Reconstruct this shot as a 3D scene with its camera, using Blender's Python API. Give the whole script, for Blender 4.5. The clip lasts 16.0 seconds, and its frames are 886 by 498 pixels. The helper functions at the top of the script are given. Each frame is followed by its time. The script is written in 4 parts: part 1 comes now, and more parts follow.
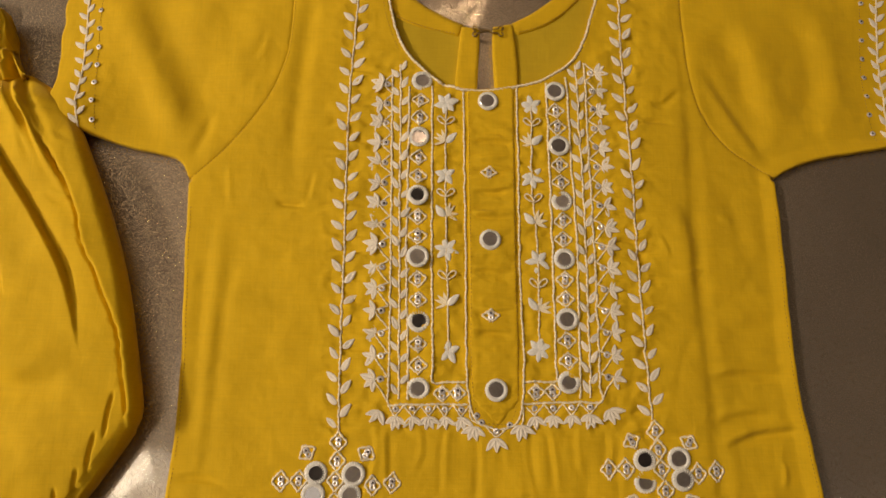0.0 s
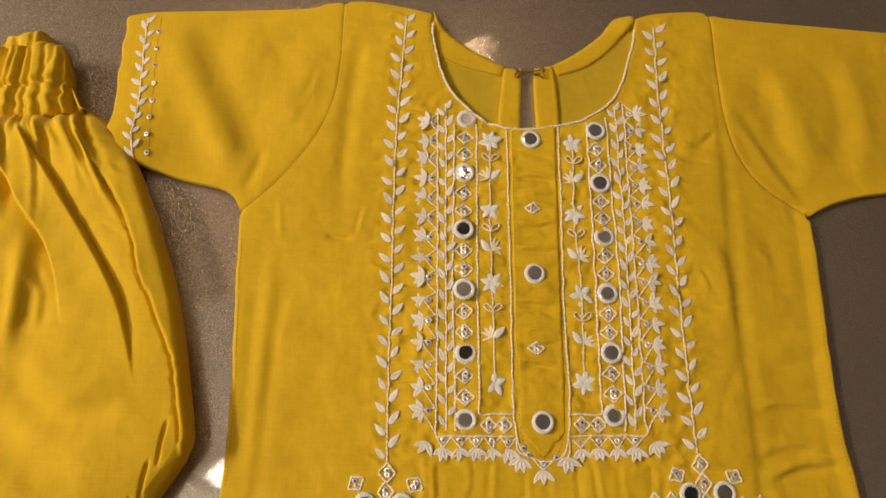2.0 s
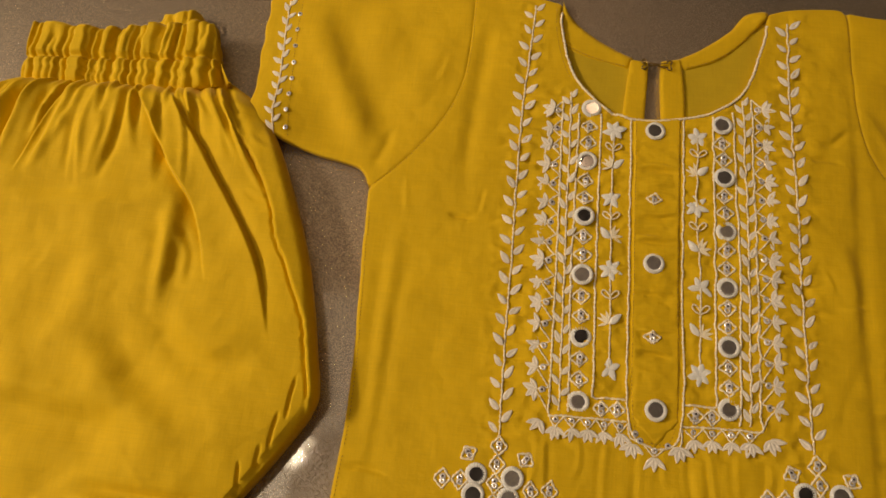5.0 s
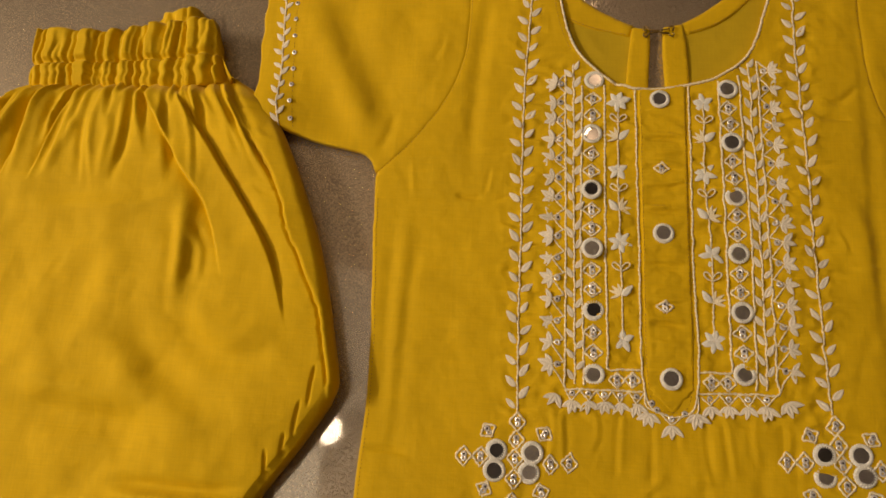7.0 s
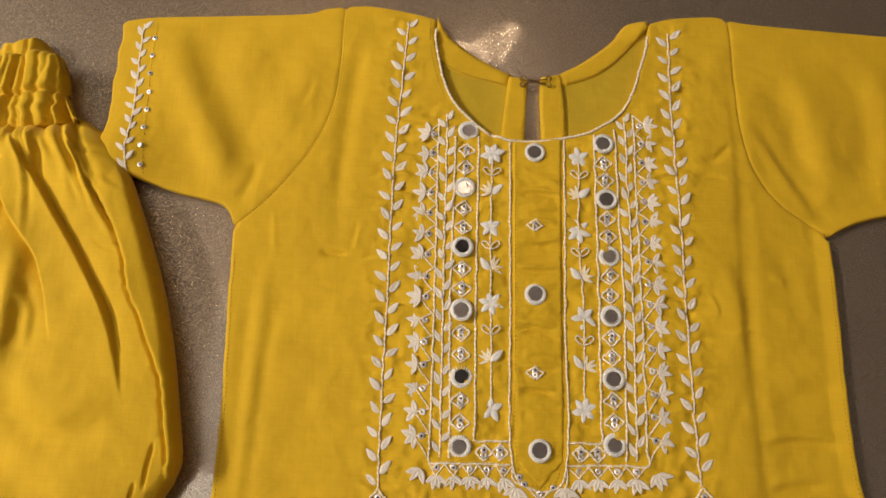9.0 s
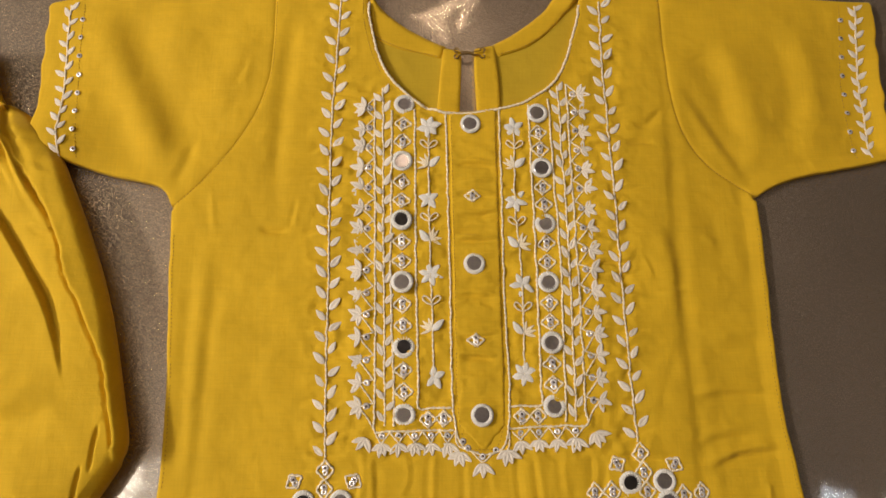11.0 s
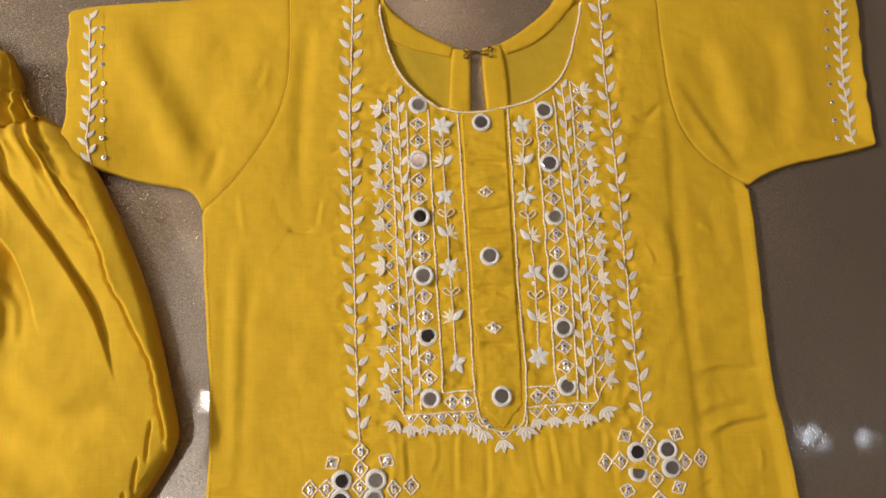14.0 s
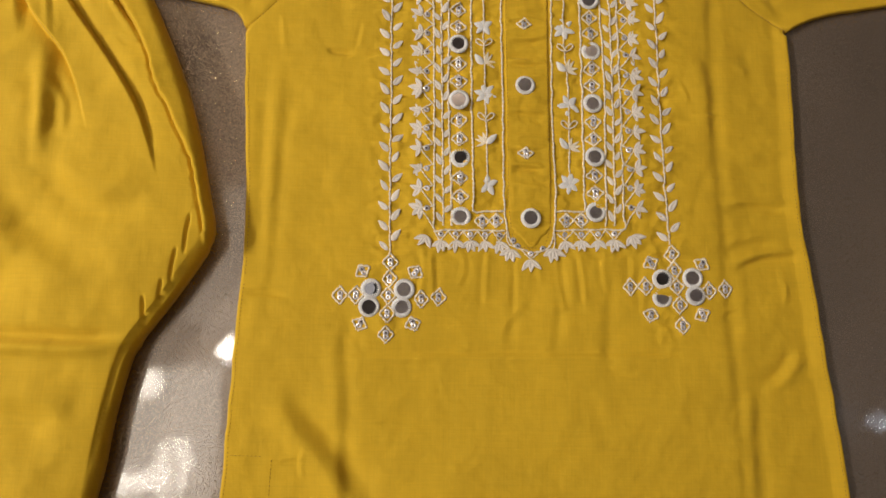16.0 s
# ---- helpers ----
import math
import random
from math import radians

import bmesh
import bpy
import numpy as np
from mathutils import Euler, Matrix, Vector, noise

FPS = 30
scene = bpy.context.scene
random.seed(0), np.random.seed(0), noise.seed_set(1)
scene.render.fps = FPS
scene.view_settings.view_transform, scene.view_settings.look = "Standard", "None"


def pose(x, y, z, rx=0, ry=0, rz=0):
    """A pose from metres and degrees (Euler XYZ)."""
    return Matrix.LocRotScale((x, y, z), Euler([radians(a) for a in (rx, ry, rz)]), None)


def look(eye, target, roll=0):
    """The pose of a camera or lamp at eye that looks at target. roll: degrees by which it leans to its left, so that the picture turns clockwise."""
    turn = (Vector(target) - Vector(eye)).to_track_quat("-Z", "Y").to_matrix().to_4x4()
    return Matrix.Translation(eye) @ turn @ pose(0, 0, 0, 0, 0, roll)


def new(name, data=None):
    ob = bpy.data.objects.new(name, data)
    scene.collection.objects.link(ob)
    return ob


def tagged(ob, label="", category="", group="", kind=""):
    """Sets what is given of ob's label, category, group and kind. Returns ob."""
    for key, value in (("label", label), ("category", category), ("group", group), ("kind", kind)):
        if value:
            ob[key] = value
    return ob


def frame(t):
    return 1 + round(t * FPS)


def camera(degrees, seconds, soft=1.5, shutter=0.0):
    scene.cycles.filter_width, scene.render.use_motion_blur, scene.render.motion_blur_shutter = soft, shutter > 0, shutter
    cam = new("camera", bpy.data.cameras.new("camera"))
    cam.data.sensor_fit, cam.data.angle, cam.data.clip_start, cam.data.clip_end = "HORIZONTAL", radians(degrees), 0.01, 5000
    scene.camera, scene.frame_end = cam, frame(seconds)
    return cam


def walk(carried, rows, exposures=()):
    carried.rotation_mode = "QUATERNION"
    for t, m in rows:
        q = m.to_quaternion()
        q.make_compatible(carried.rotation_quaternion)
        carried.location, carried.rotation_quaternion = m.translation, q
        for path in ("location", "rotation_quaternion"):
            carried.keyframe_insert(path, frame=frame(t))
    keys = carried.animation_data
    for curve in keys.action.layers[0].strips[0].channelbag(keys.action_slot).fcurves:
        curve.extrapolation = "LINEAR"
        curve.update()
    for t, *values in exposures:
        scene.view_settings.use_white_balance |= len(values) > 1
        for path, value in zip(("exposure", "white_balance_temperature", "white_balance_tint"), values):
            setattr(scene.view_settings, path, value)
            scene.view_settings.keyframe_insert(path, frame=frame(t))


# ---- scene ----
cam = camera(63.2, 16.0)
PATH = [
    (0, (-0.042, -0.008, 0.424), (0.004, 0.499, -1.51), 6.0),
    (0.5, (-0.041, -0.013, 0.423), (0.011, 0.495, -1.511), 6.5),
    (1, (-0.041, -0.012, 0.421), (0.038, 0.497, -1.512), 8.8),
    (1.5, (-0.054, -0.015, 0.427), (0.025, 0.553, -1.489), 8.2),
    (2, (-0.072, -0.014, 0.431), (-0.02, 0.596, -1.473), 6.3),
    (2.5, (-0.084, -0.018, 0.433), (-0.072, 0.64, -1.455), 3.6),
    (3, (-0.093, -0.023, 0.436), (-0.091, 0.627, -1.456), 3.8),
    (3.5, (-0.105, -0.029, 0.436), (-0.139, 0.6, -1.462), 1.6),
    (4, (-0.109, -0.032, 0.439), (-0.225, 0.571, -1.464), -5.2),
    (4.5, (-0.104, -0.03, 0.437), (-0.24, 0.568, -1.467), -7.0),
    (5, (-0.1, -0.031, 0.439), (-0.252, 0.567, -1.463), -8.4),
    (5.2, (-0.1, -0.029, 0.442), (-0.273, 0.55, -1.465), -10.8),
    (7.3, (-0.088, -0.024, 0.444), (-0.295, 0.495, -1.476), -19.1),
    (7.5, (-0.078, -0.017, 0.444), (-0.283, 0.509, -1.475), -18.8),
    (8, (-0.054, 0.01, 0.427), (-0.139, 0.567, -1.491), -7.5),
    (8.5, (-0.054, 0.017, 0.42), (-0.116, 0.56, -1.504), -4.9),
    (9, (-0.055, 0.011, 0.423), (-0.076, 0.575, -1.496), 0.3),
    (9.5, (-0.053, 0.009, 0.424), (-0.052, 0.573, -1.495), 2.4),
    (10, (-0.044, 0.005, 0.425), (0.012, 0.547, -1.499), 7.3),
    (12.3, (-0.035, 0.018, 0.452), (0.035, 0.489, -1.49), 7.3),
    (12.5, (-0.043, 0.02, 0.458), (0.034, 0.485, -1.486), 8.1),
    (13, (-0.045, 0.027, 0.462), (0.026, 0.437, -1.494), 8.0),
    (13.5, (-0.054, 0.027, 0.463), (0.049, 0.394, -1.5), 13.4),
    (14, (-0.062, 0.03, 0.464), (0.059, 0.388, -1.5), 16.7),
    (14.5, (-0.07, 0.025, 0.465), (0.024, 0.385, -1.5), 13.5),
    (15, (-0.069, 0.025, 0.466), (0.004, 0.364, -1.504), 11.2),
    (15.5, (-0.062, -0.009, 0.472), (-0.004, 0.343, -1.496), 8.7),
    (16, (-0.072, -0.077, 0.453), (-0.003, 0.254, -1.518), 12.6),
]
# seconds, stops, kelvin, tint
LIGHT = [(0.0, -0.42, 7450, 10), (2.0, -0.24, 6950, 10), (3.5, -0.37, 7000, 10), (5.0, -0.56, 7950, 10), (7.5, -0.6, 8200, 10), (8.0, -0.44, 7650, 10), (9.0, -0.2, 6450, 10), (10.0, -0.23, 6600, 10), (12.5, -0.09, 6100, 10), (15.0, -0.10, 6050, 10), (16.0, -0.28, 6050, 10)]
walk(cam, [(t, look(eye, target, roll)) for t, eye, target, roll in PATH], LIGHT)

# ---- world, lamps ----
world = bpy.data.worlds.new("world")
scene.world = world
world.use_nodes = True
world.node_tree.nodes["Background"].inputs[0].default_value = (0.5, 0.45, 0.4, 1)
world.node_tree.nodes["Background"].inputs[1].default_value = 0.05
CEILING = 2.4
WARM, NEUTRAL, COOL = (1.0, 0.66, 0.38), (1.0, 0.87, 0.7), (0.9, 0.95, 1.0)
# x, y, width, depth, turn, watts, colour: the luminous openings of the ceiling fixtures and of one added fill
LAMPS = {
    "chandelier": [(0.00, 1.59, 0.016, 0.15, 62, 0.45, WARM), (0.09, 1.66, 0.016, 0.19, 112, 0.5, WARM), (0.05, 1.55, 0.014, 0.12, 15, 0.38, WARM), (0.13, 1.60, 0.014, 0.11, 150, 0.32, WARM)],
    "spot_left": [(-0.79, -0.01, 0.07, 0.07, 0, 1.0, NEUTRAL)],
    "bars_left": [(-1.13, -0.17, 0.24, 0.10, 20, 2.0, NEUTRAL), (-1.11, -0.49, 0.34, 0.07, 8, 2.2, NEUTRAL),
                  (-0.985, -0.45, 0.05, 0.20, 0, 0.9, NEUTRAL), (-0.92, -0.44, 0.04, 0.20, 0, 0.7, NEUTRAL)],
    "panel_back": [(-1.06, -0.40, 0.50, 0.66, 0, 6.0, NEUTRAL)],
    "tubes_left": [(-2.4, 0.30, 0.16, 0.9, 0, 120.0, NEUTRAL)],
    # unseen panel, added to lift the glow of the floor at left
    "fill_left": [(-0.72, 0.36, 0.50, 0.56, 0, 1.6, NEUTRAL)],
    "spots_right": [(1.52, -0.25, 0.08, 0.08, 0, 0.32, COOL), (1.74, -0.26, 0.05, 0.05, 0, 0.09, COOL)],
}
DROP = {"chandelier": 0.25, "spot_left": 0.0, "bars_left": 0.06, "panel_back": 0.0, "tubes_left": 0.55, "fill_left": 0.0, "spots_right": 0.0}
for group, rows in LAMPS.items():
    for x, y, sx, sy, turn, watts, colour in rows:
        lamp = bpy.data.lights.new("lamp", "AREA")
        lamp.shape, lamp.size, lamp.size_y, lamp.energy, lamp.color = "RECTANGLE", sx, sy, watts, colour
        if sx == sy < 0.2:
            lamp.shape = "DISK"
        new("lamp", lamp).matrix_world = pose(x, y, CEILING - DROP[group] - 0.035, 0, 0, turn)
# the chandelier throws light up on the ceiling; the left up-light is an added fill
for x, y, z, watts, colour in ((0.06, 1.61, CEILING - 0.22, 4.5, WARM), (-2.4, 0.30, CEILING - 0.50, 14.0, NEUTRAL)):
    lamp = bpy.data.lights.new("lamp", "AREA")
    lamp.shape, lamp.size, lamp.energy, lamp.color = "DISK", 0.2, watts, colour
    new("lamp", lamp).matrix_world = pose(x, y, z, 180, 0, 0)

# ---- materials ----


def material(name, base, rough=0.6, metal=0.0, **more):
    m = bpy.data.materials.new(name)
    m.use_nodes = True
    b = m.node_tree.nodes["Principled BSDF"]
    b.inputs["Base Color"].default_value = (*base, 1)
    b.inputs["Roughness"].default_value = rough
    b.inputs["Metallic"].default_value = metal
    for key, value in more.items():
        b.inputs[key.replace("_", " ")].default_value = value
    return m


def node(m, kind, operation="", data_type="", noise_type="", **values):
    n = m.node_tree.nodes.new(kind)
    if operation:
        n.operation = operation
    if data_type:
        n.data_type = data_type
    if noise_type:
        n.noise_type = noise_type
    for key, value in values.items():
        n.inputs[key.replace("_", " ")].default_value = value
    return n


def wire(m, a, out, b, socket):
    m.node_tree.links.new(a.outputs[out], b.inputs[socket])


def principled(m):
    return m.node_tree.nodes["Principled BSDF"]


def placed(m, scale):
    """World position, scaled per axis."""
    g = node(m, "ShaderNodeNewGeometry")
    v = node(m, "ShaderNodeVectorMath", operation="MULTIPLY")
    v.inputs[1].default_value = scale
    wire(m, g, "Position", v, 0)
    return v


def noise_at(m, scale, detail=3.0, rough=0.55):
    n = node(m, "ShaderNodeTexNoise", Scale=1.0, Detail=detail, Roughness=rough)
    wire(m, placed(m, scale), 0, n, "Vector")
    return n


def tone(m, n, out, low, high, a, b):
    """Maps a texture's value from low..high to the factor a..b."""
    r = node(m, "ShaderNodeMapRange")
    for key, value in zip(("From Min", "From Max", "To Min", "To Max"), (low, high, a, b)):
        r.inputs[key].default_value = value
    wire(m, n, out, r, "Value")
    return r


def times(m, a, b):
    n = node(m, "ShaderNodeMath", operation="MULTIPLY")
    wire(m, a, 0, n, 0)
    wire(m, b, 0, n, 1)
    return n


def cloth(name, base, strength=1.0):
    """Plain woven cotton: thread slubs both ways, soft mottling, fine relief."""
    m = material(name, base, 0.78, Sheen_Weight=0.12, Sheen_Roughness=0.4)
    m.node_tree.nodes["Principled BSDF"].inputs["Specular IOR Level"].default_value = 0.22
    warp, weft = noise_at(m, (2600, 90, 60), 1), noise_at(m, (90, 2600, 60), 1)
    blot, wide = noise_at(m, (55, 55, 55), 4), noise_at(m, (9, 9, 9), 3)
    slub_down, slub_over = noise_at(m, (900, 28, 30), 2), noise_at(m, (28, 900, 30), 2)
    k = times(m, tone(m, warp, 0, 0.3, 0.7, 1 - 0.022 * strength, 1 + 0.022 * strength), tone(m, weft, 0, 0.3, 0.7, 1 - 0.022 * strength, 1 + 0.022 * strength))
    k = times(m, k, tone(m, blot, 0, 0.3, 0.7, 0.965, 1.035))
    k = times(m, k, tone(m, wide, 0, 0.3, 0.7, 0.95, 1.05))
    k = times(m, k, times(m, tone(m, slub_down, 0, 0.3, 0.7, 0.978, 1.02), tone(m, slub_over, 0, 0.3, 0.7, 0.978, 1.02)))
    mix = node(m, "ShaderNodeVectorMath", operation="SCALE")
    mix.inputs[0].default_value = base
    wire(m, k, 0, mix, "Scale")
    wire(m, mix, 0, principled(m), "Base Color")
    h = node(m, "ShaderNodeMath", operation="ADD")
    wire(m, warp, 0, h, 0)
    wire(m, weft, 0, h, 1)
    fine = node(m, "ShaderNodeBump", Strength=0.14, Distance=0.0003)
    wire(m, h, 0, fine, "Height")
    crumple = noise_at(m, (130, 110, 110), 4)
    soft = node(m, "ShaderNodeBump", Strength=0.35, Distance=0.0012)
    wire(m, crumple, 0, soft, "Height")
    wire(m, fine, 0, soft, "Normal")
    last = soft
    for scale, deep in (((16, 24, 20), 0.0018), ((60, 48, 50), 0.0013)):
        ridges = node(m, "ShaderNodeTexNoise", noise_type="RIDGED_MULTIFRACTAL", Scale=1.0, Detail=2.0, Roughness=0.5, Distortion=0.6)
        wire(m, placed(m, scale), 0, ridges, "Vector")
        bump = node(m, "ShaderNodeBump", Strength=0.5, Distance=deep)
        wire(m, ridges, 0, bump, "Height")
        wire(m, last, 0, bump, "Normal")
        last = bump
    wire(m, last, 0, principled(m), "Normal")
    return m


def glitter_stone(name):
    """Polished taupe tile with metallic flakes under a clear, faintly uneven surface."""
    m = material(name, (0.15, 0.125, 0.105), 0.32)
    p = principled(m)
    p.inputs["Coat Weight"].default_value, p.inputs["Coat Roughness"].default_value = 1.0, 0.06
    cells = node(m, "ShaderNodeTexVoronoi", Scale=1.0)
    wire(m, placed(m, (3200, 3200, 3200)), 0, cells, "Vector")
    flake = node(m, "ShaderNodeMath", operation="GREATER_THAN")
    part_of = node(m, "ShaderNodeSeparateColor")
    wire(m, cells, "Color", part_of, "Color")
    wire(m, part_of, 0, flake, 0)
    flake.inputs[1].default_value = 0.72
    shift = node(m, "ShaderNodeVectorMath", operation="SUBTRACT")
    wire(m, cells, "Color", shift, 0)
    shift.inputs[1].default_value = (0.5, 0.5, 0.5)
    lean = node(m, "ShaderNodeVectorMath", operation="SCALE", Scale=0.5)
    wire(m, shift, 0, lean, 0)
    masked = node(m, "ShaderNodeVectorMath", operation="SCALE")
    wire(m, lean, 0, masked, 0)
    wire(m, flake, 0, masked, "Scale")
    g = node(m, "ShaderNodeNewGeometry")
    add = node(m, "ShaderNodeVectorMath", operation="ADD")
    wire(m, g, "Normal", add, 0)
    wire(m, masked, 0, add, 1)
    unit = node(m, "ShaderNodeVectorMath", operation="NORMALIZE")
    wire(m, add, 0, unit, 0)
    wire(m, unit, 0, p, "Normal")
    metal = node(m, "ShaderNodeMath", operation="MULTIPLY_ADD")
    wire(m, flake, 0, metal, 0)
    metal.inputs[1].default_value, metal.inputs[2].default_value = 0.45, 0.45
    wire(m, metal, 0, p, "Metallic")
    wire(m, tone(m, flake, 0, 0, 1, 0.36, 0.20), 0, p, "Roughness")
    wide, fine = noise_at(m, (6, 6, 6), 3), noise_at(m, (420, 420, 420), 2)
    k = times(m, tone(m, wide, 0, 0.3, 0.7, 0.9, 1.1), tone(m, fine, 0, 0.3, 0.7, 0.95, 1.05))
    mix = node(m, "ShaderNodeVectorMath", operation="SCALE")
    base = node(m, "ShaderNodeMix", data_type="RGBA")
    base.inputs[6].default_value, base.inputs[7].default_value = (0.232, 0.190, 0.158, 1), (0.80, 0.68, 0.50, 1)
    wire(m, flake, 0, base, 0)
    wire(m, base, 2, mix, 0)
    wire(m, k, 0, mix, "Scale")
    wire(m, mix, 0, p, "Base Color")
    ripple = node(m, "ShaderNodeBump", Strength=0.05, Distance=0.002)
    wire(m, noise_at(m, (55, 55, 55), 1), 0, ripple, "Height")
    wire(m, ripple, 0, p, "Coat Normal")
    return m


def painted(name, base):
    m = material(name, base, 0.8)
    k = times(m, tone(m, noise_at(m, (1.5, 1.5, 1.5), 4), 0, 0.3, 0.7, 0.92, 1.06), tone(m, noise_at(m, (60, 60, 60), 3), 0, 0.3, 0.7, 0.97, 1.03))
    mix = node(m, "ShaderNodeVectorMath", operation="SCALE")
    mix.inputs[0].default_value = base
    wire(m, k, 0, mix, "Scale")
    wire(m, mix, 0, principled(m), "Base Color")
    return m


MUSTARD = (0.70, 0.448, 0.020)
COTTON = cloth("mustard_cotton", MUSTARD)
# darker olive copy of the cotton, holds the shade inside the neck
COTTON_SHADED = cloth("mustard_cotton_shaded", (0.56, 0.39, 0.026))
STONE = glitter_stone("glitter_tile")
WALL = painted("wall_paint", (0.22, 0.18, 0.15))
CEIL = painted("ceiling_paint", (0.78, 0.78, 0.82))
FIXTURE = material("fixture_metal", (0.5, 0.5, 0.5), 0.35, 0.8)

# ---- building helpers ----


def part(name, bm, mat, parent=None, label="", smooth=True):
    """Links a bmesh as one mesh object under a thing or a part."""
    me = bpy.data.meshes.new(name)
    bm.to_mesh(me)
    bm.free()
    me.materials.append(mat)
    if smooth:
        me.shade_smooth()
    ob = new(name, me)
    ob.parent = parent
    return tagged(ob, label)


def box(name, low, high, mat, parent=None, bevel=0.0):
    bm = bmesh.new()
    bmesh.ops.create_cube(bm, size=1.0)
    size, mid = Vector(high) - Vector(low), (Vector(high) + Vector(low)) / 2
    bmesh.ops.transform(bm, matrix=Matrix.Translation(mid) @ Matrix.Diagonal((*size, 1)), verts=bm.verts)
    if bevel:
        bmesh.ops.bevel(bm, geom=bm.edges[:], offset=bevel, segments=2, affect="EDGES")
    return part(name, bm, mat, parent, smooth=False)


def spline(points, gap=0.003):
    """An open smooth curve through points, in even steps of about gap."""
    p = np.array(points, float)
    e = np.vstack([2 * p[0] - p[1], p, 2 * p[-1] - p[-2]])
    out = []
    for a, b, c, d in zip(e, e[1:], e[2:], e[3:]):
        n = max(2, int(np.linalg.norm(c - b) / gap * 3))
        t = np.linspace(0, 1, n, endpoint=False)[:, None]
        out.append(0.5 * (2 * b + (c - a) * t + (2 * a - 5 * b + 4 * c - d) * t**2 + (3 * b - a - 3 * c + d) * t**3))
    q = np.vstack(out + [p[-1:]])
    s = np.r_[0, np.cumsum(np.linalg.norm(np.diff(q, axis=0), axis=1))]
    n = max(2, int(round(s[-1] / gap)) + 1)
    u = np.linspace(0, s[-1], n)
    return np.column_stack([np.interp(u, s, q[:, i]) for i in range(q.shape[1])])


def ring(*curves):
    """A closed outline from curves laid end to end."""
    out = []
    for c in curves:
        for v in c:
            if not out or np.linalg.norm(np.subtract(v, out[-1])) > 0.0006:
                out.append(tuple(v))
    if np.linalg.norm(np.subtract(out[0], out[-1])) < 0.0006:
        out.pop()
    return np.array(out)


def to_line(xy, line, closed=False):
    """Distance of each point to a polyline, the side it lies on, and how far along (0..1) it is."""
    a = np.asarray(line, float)
    b = np.roll(a, -1, axis=0) if closed else a[1:]
    a = a if closed else a[:-1]
    best, side, along = np.full(len(xy), 9.0), np.zeros(len(xy)), np.zeros(len(xy))
    length = np.r_[0, np.cumsum(np.linalg.norm(b - a, axis=1))]
    for i, (p, q) in enumerate(zip(a, b)):
        v, w = q - p, xy - p
        k = np.clip((w @ v) / max(v @ v, 1e-12), 0, 1)
        off = w - k[:, None] * v
        d = np.hypot(off[:, 0], off[:, 1])
        near = d < best
        best = np.where(near, d, best)
        side = np.where(near, np.sign(v[0] * w[:, 1] - v[1] * w[:, 0]), side)
        along = np.where(near, (length[i] + k * (length[i + 1] - length[i])) / length[-1], along)
    return best, side, along


def inside(xy, outline):
    hit = np.zeros(len(xy), bool)
    x, y = xy[:, 0], xy[:, 1]
    for (x0, y0), (x1, y1) in zip(outline, np.roll(outline, -1, axis=0)):
        if y0 != y1:
            hit ^= ((y0 > y) != (y1 > y)) & (x < (x1 - x0) * (y - y0) / (y1 - y0) + x0)
    return hit


def rounded(d, r):
    """The profile of a soft folded edge: 0 at the edge, 1 from r inwards."""
    k = 1 - np.clip(d / r, 0, 1)
    return np.sqrt(np.maximum(1 - k * k, 0))


def waves(xy, scale, seed, stretch=(1, 1), octaves=3):
    """Smooth noise, about -1..1."""
    out = np.zeros(len(xy))
    for i, (x, y) in enumerate(xy):
        out[i] = noise.fractal((x * scale * stretch[0] + seed, y * scale * stretch[1] - seed, seed * 0.7), 0.9, 2.0, octaves)
    return out


def folds(xy, rows):
    """Creases: each row is a line, its width, its height; kind 'r' a ridge, 's' a step that rises to the line's left side,
    'p' a pleat whose lip lies on the line's right side and drops sharply into a valley on its left, 'q' the same turned round."""
    z = np.zeros(len(xy))
    for line, width, high, kind in rows:
        line = spline(line, 0.006)
        d, side, along = to_line(xy, line)
        fade = np.clip(np.minimum(along, 1 - along) / 0.30, 0, 1)
        fade = fade * fade * (3 - 2 * fade)
        if kind in "pq":
            t = d * side * (-1 if kind == "p" else 1)
            lip = 0.5 * (1 + np.tanh(t / 0.0007))
            z += high * fade * (0.45 * lip * np.exp(-np.maximum(t, 0) / width) - (1 - lip) * np.exp(-np.maximum(-t, 0) / (0.8 * width)))
            continue
        g = np.exp(-((d / width) ** 2))
        z += high * fade * (g if kind == "r" else side * (d / width) * g * 2.3)
    return z


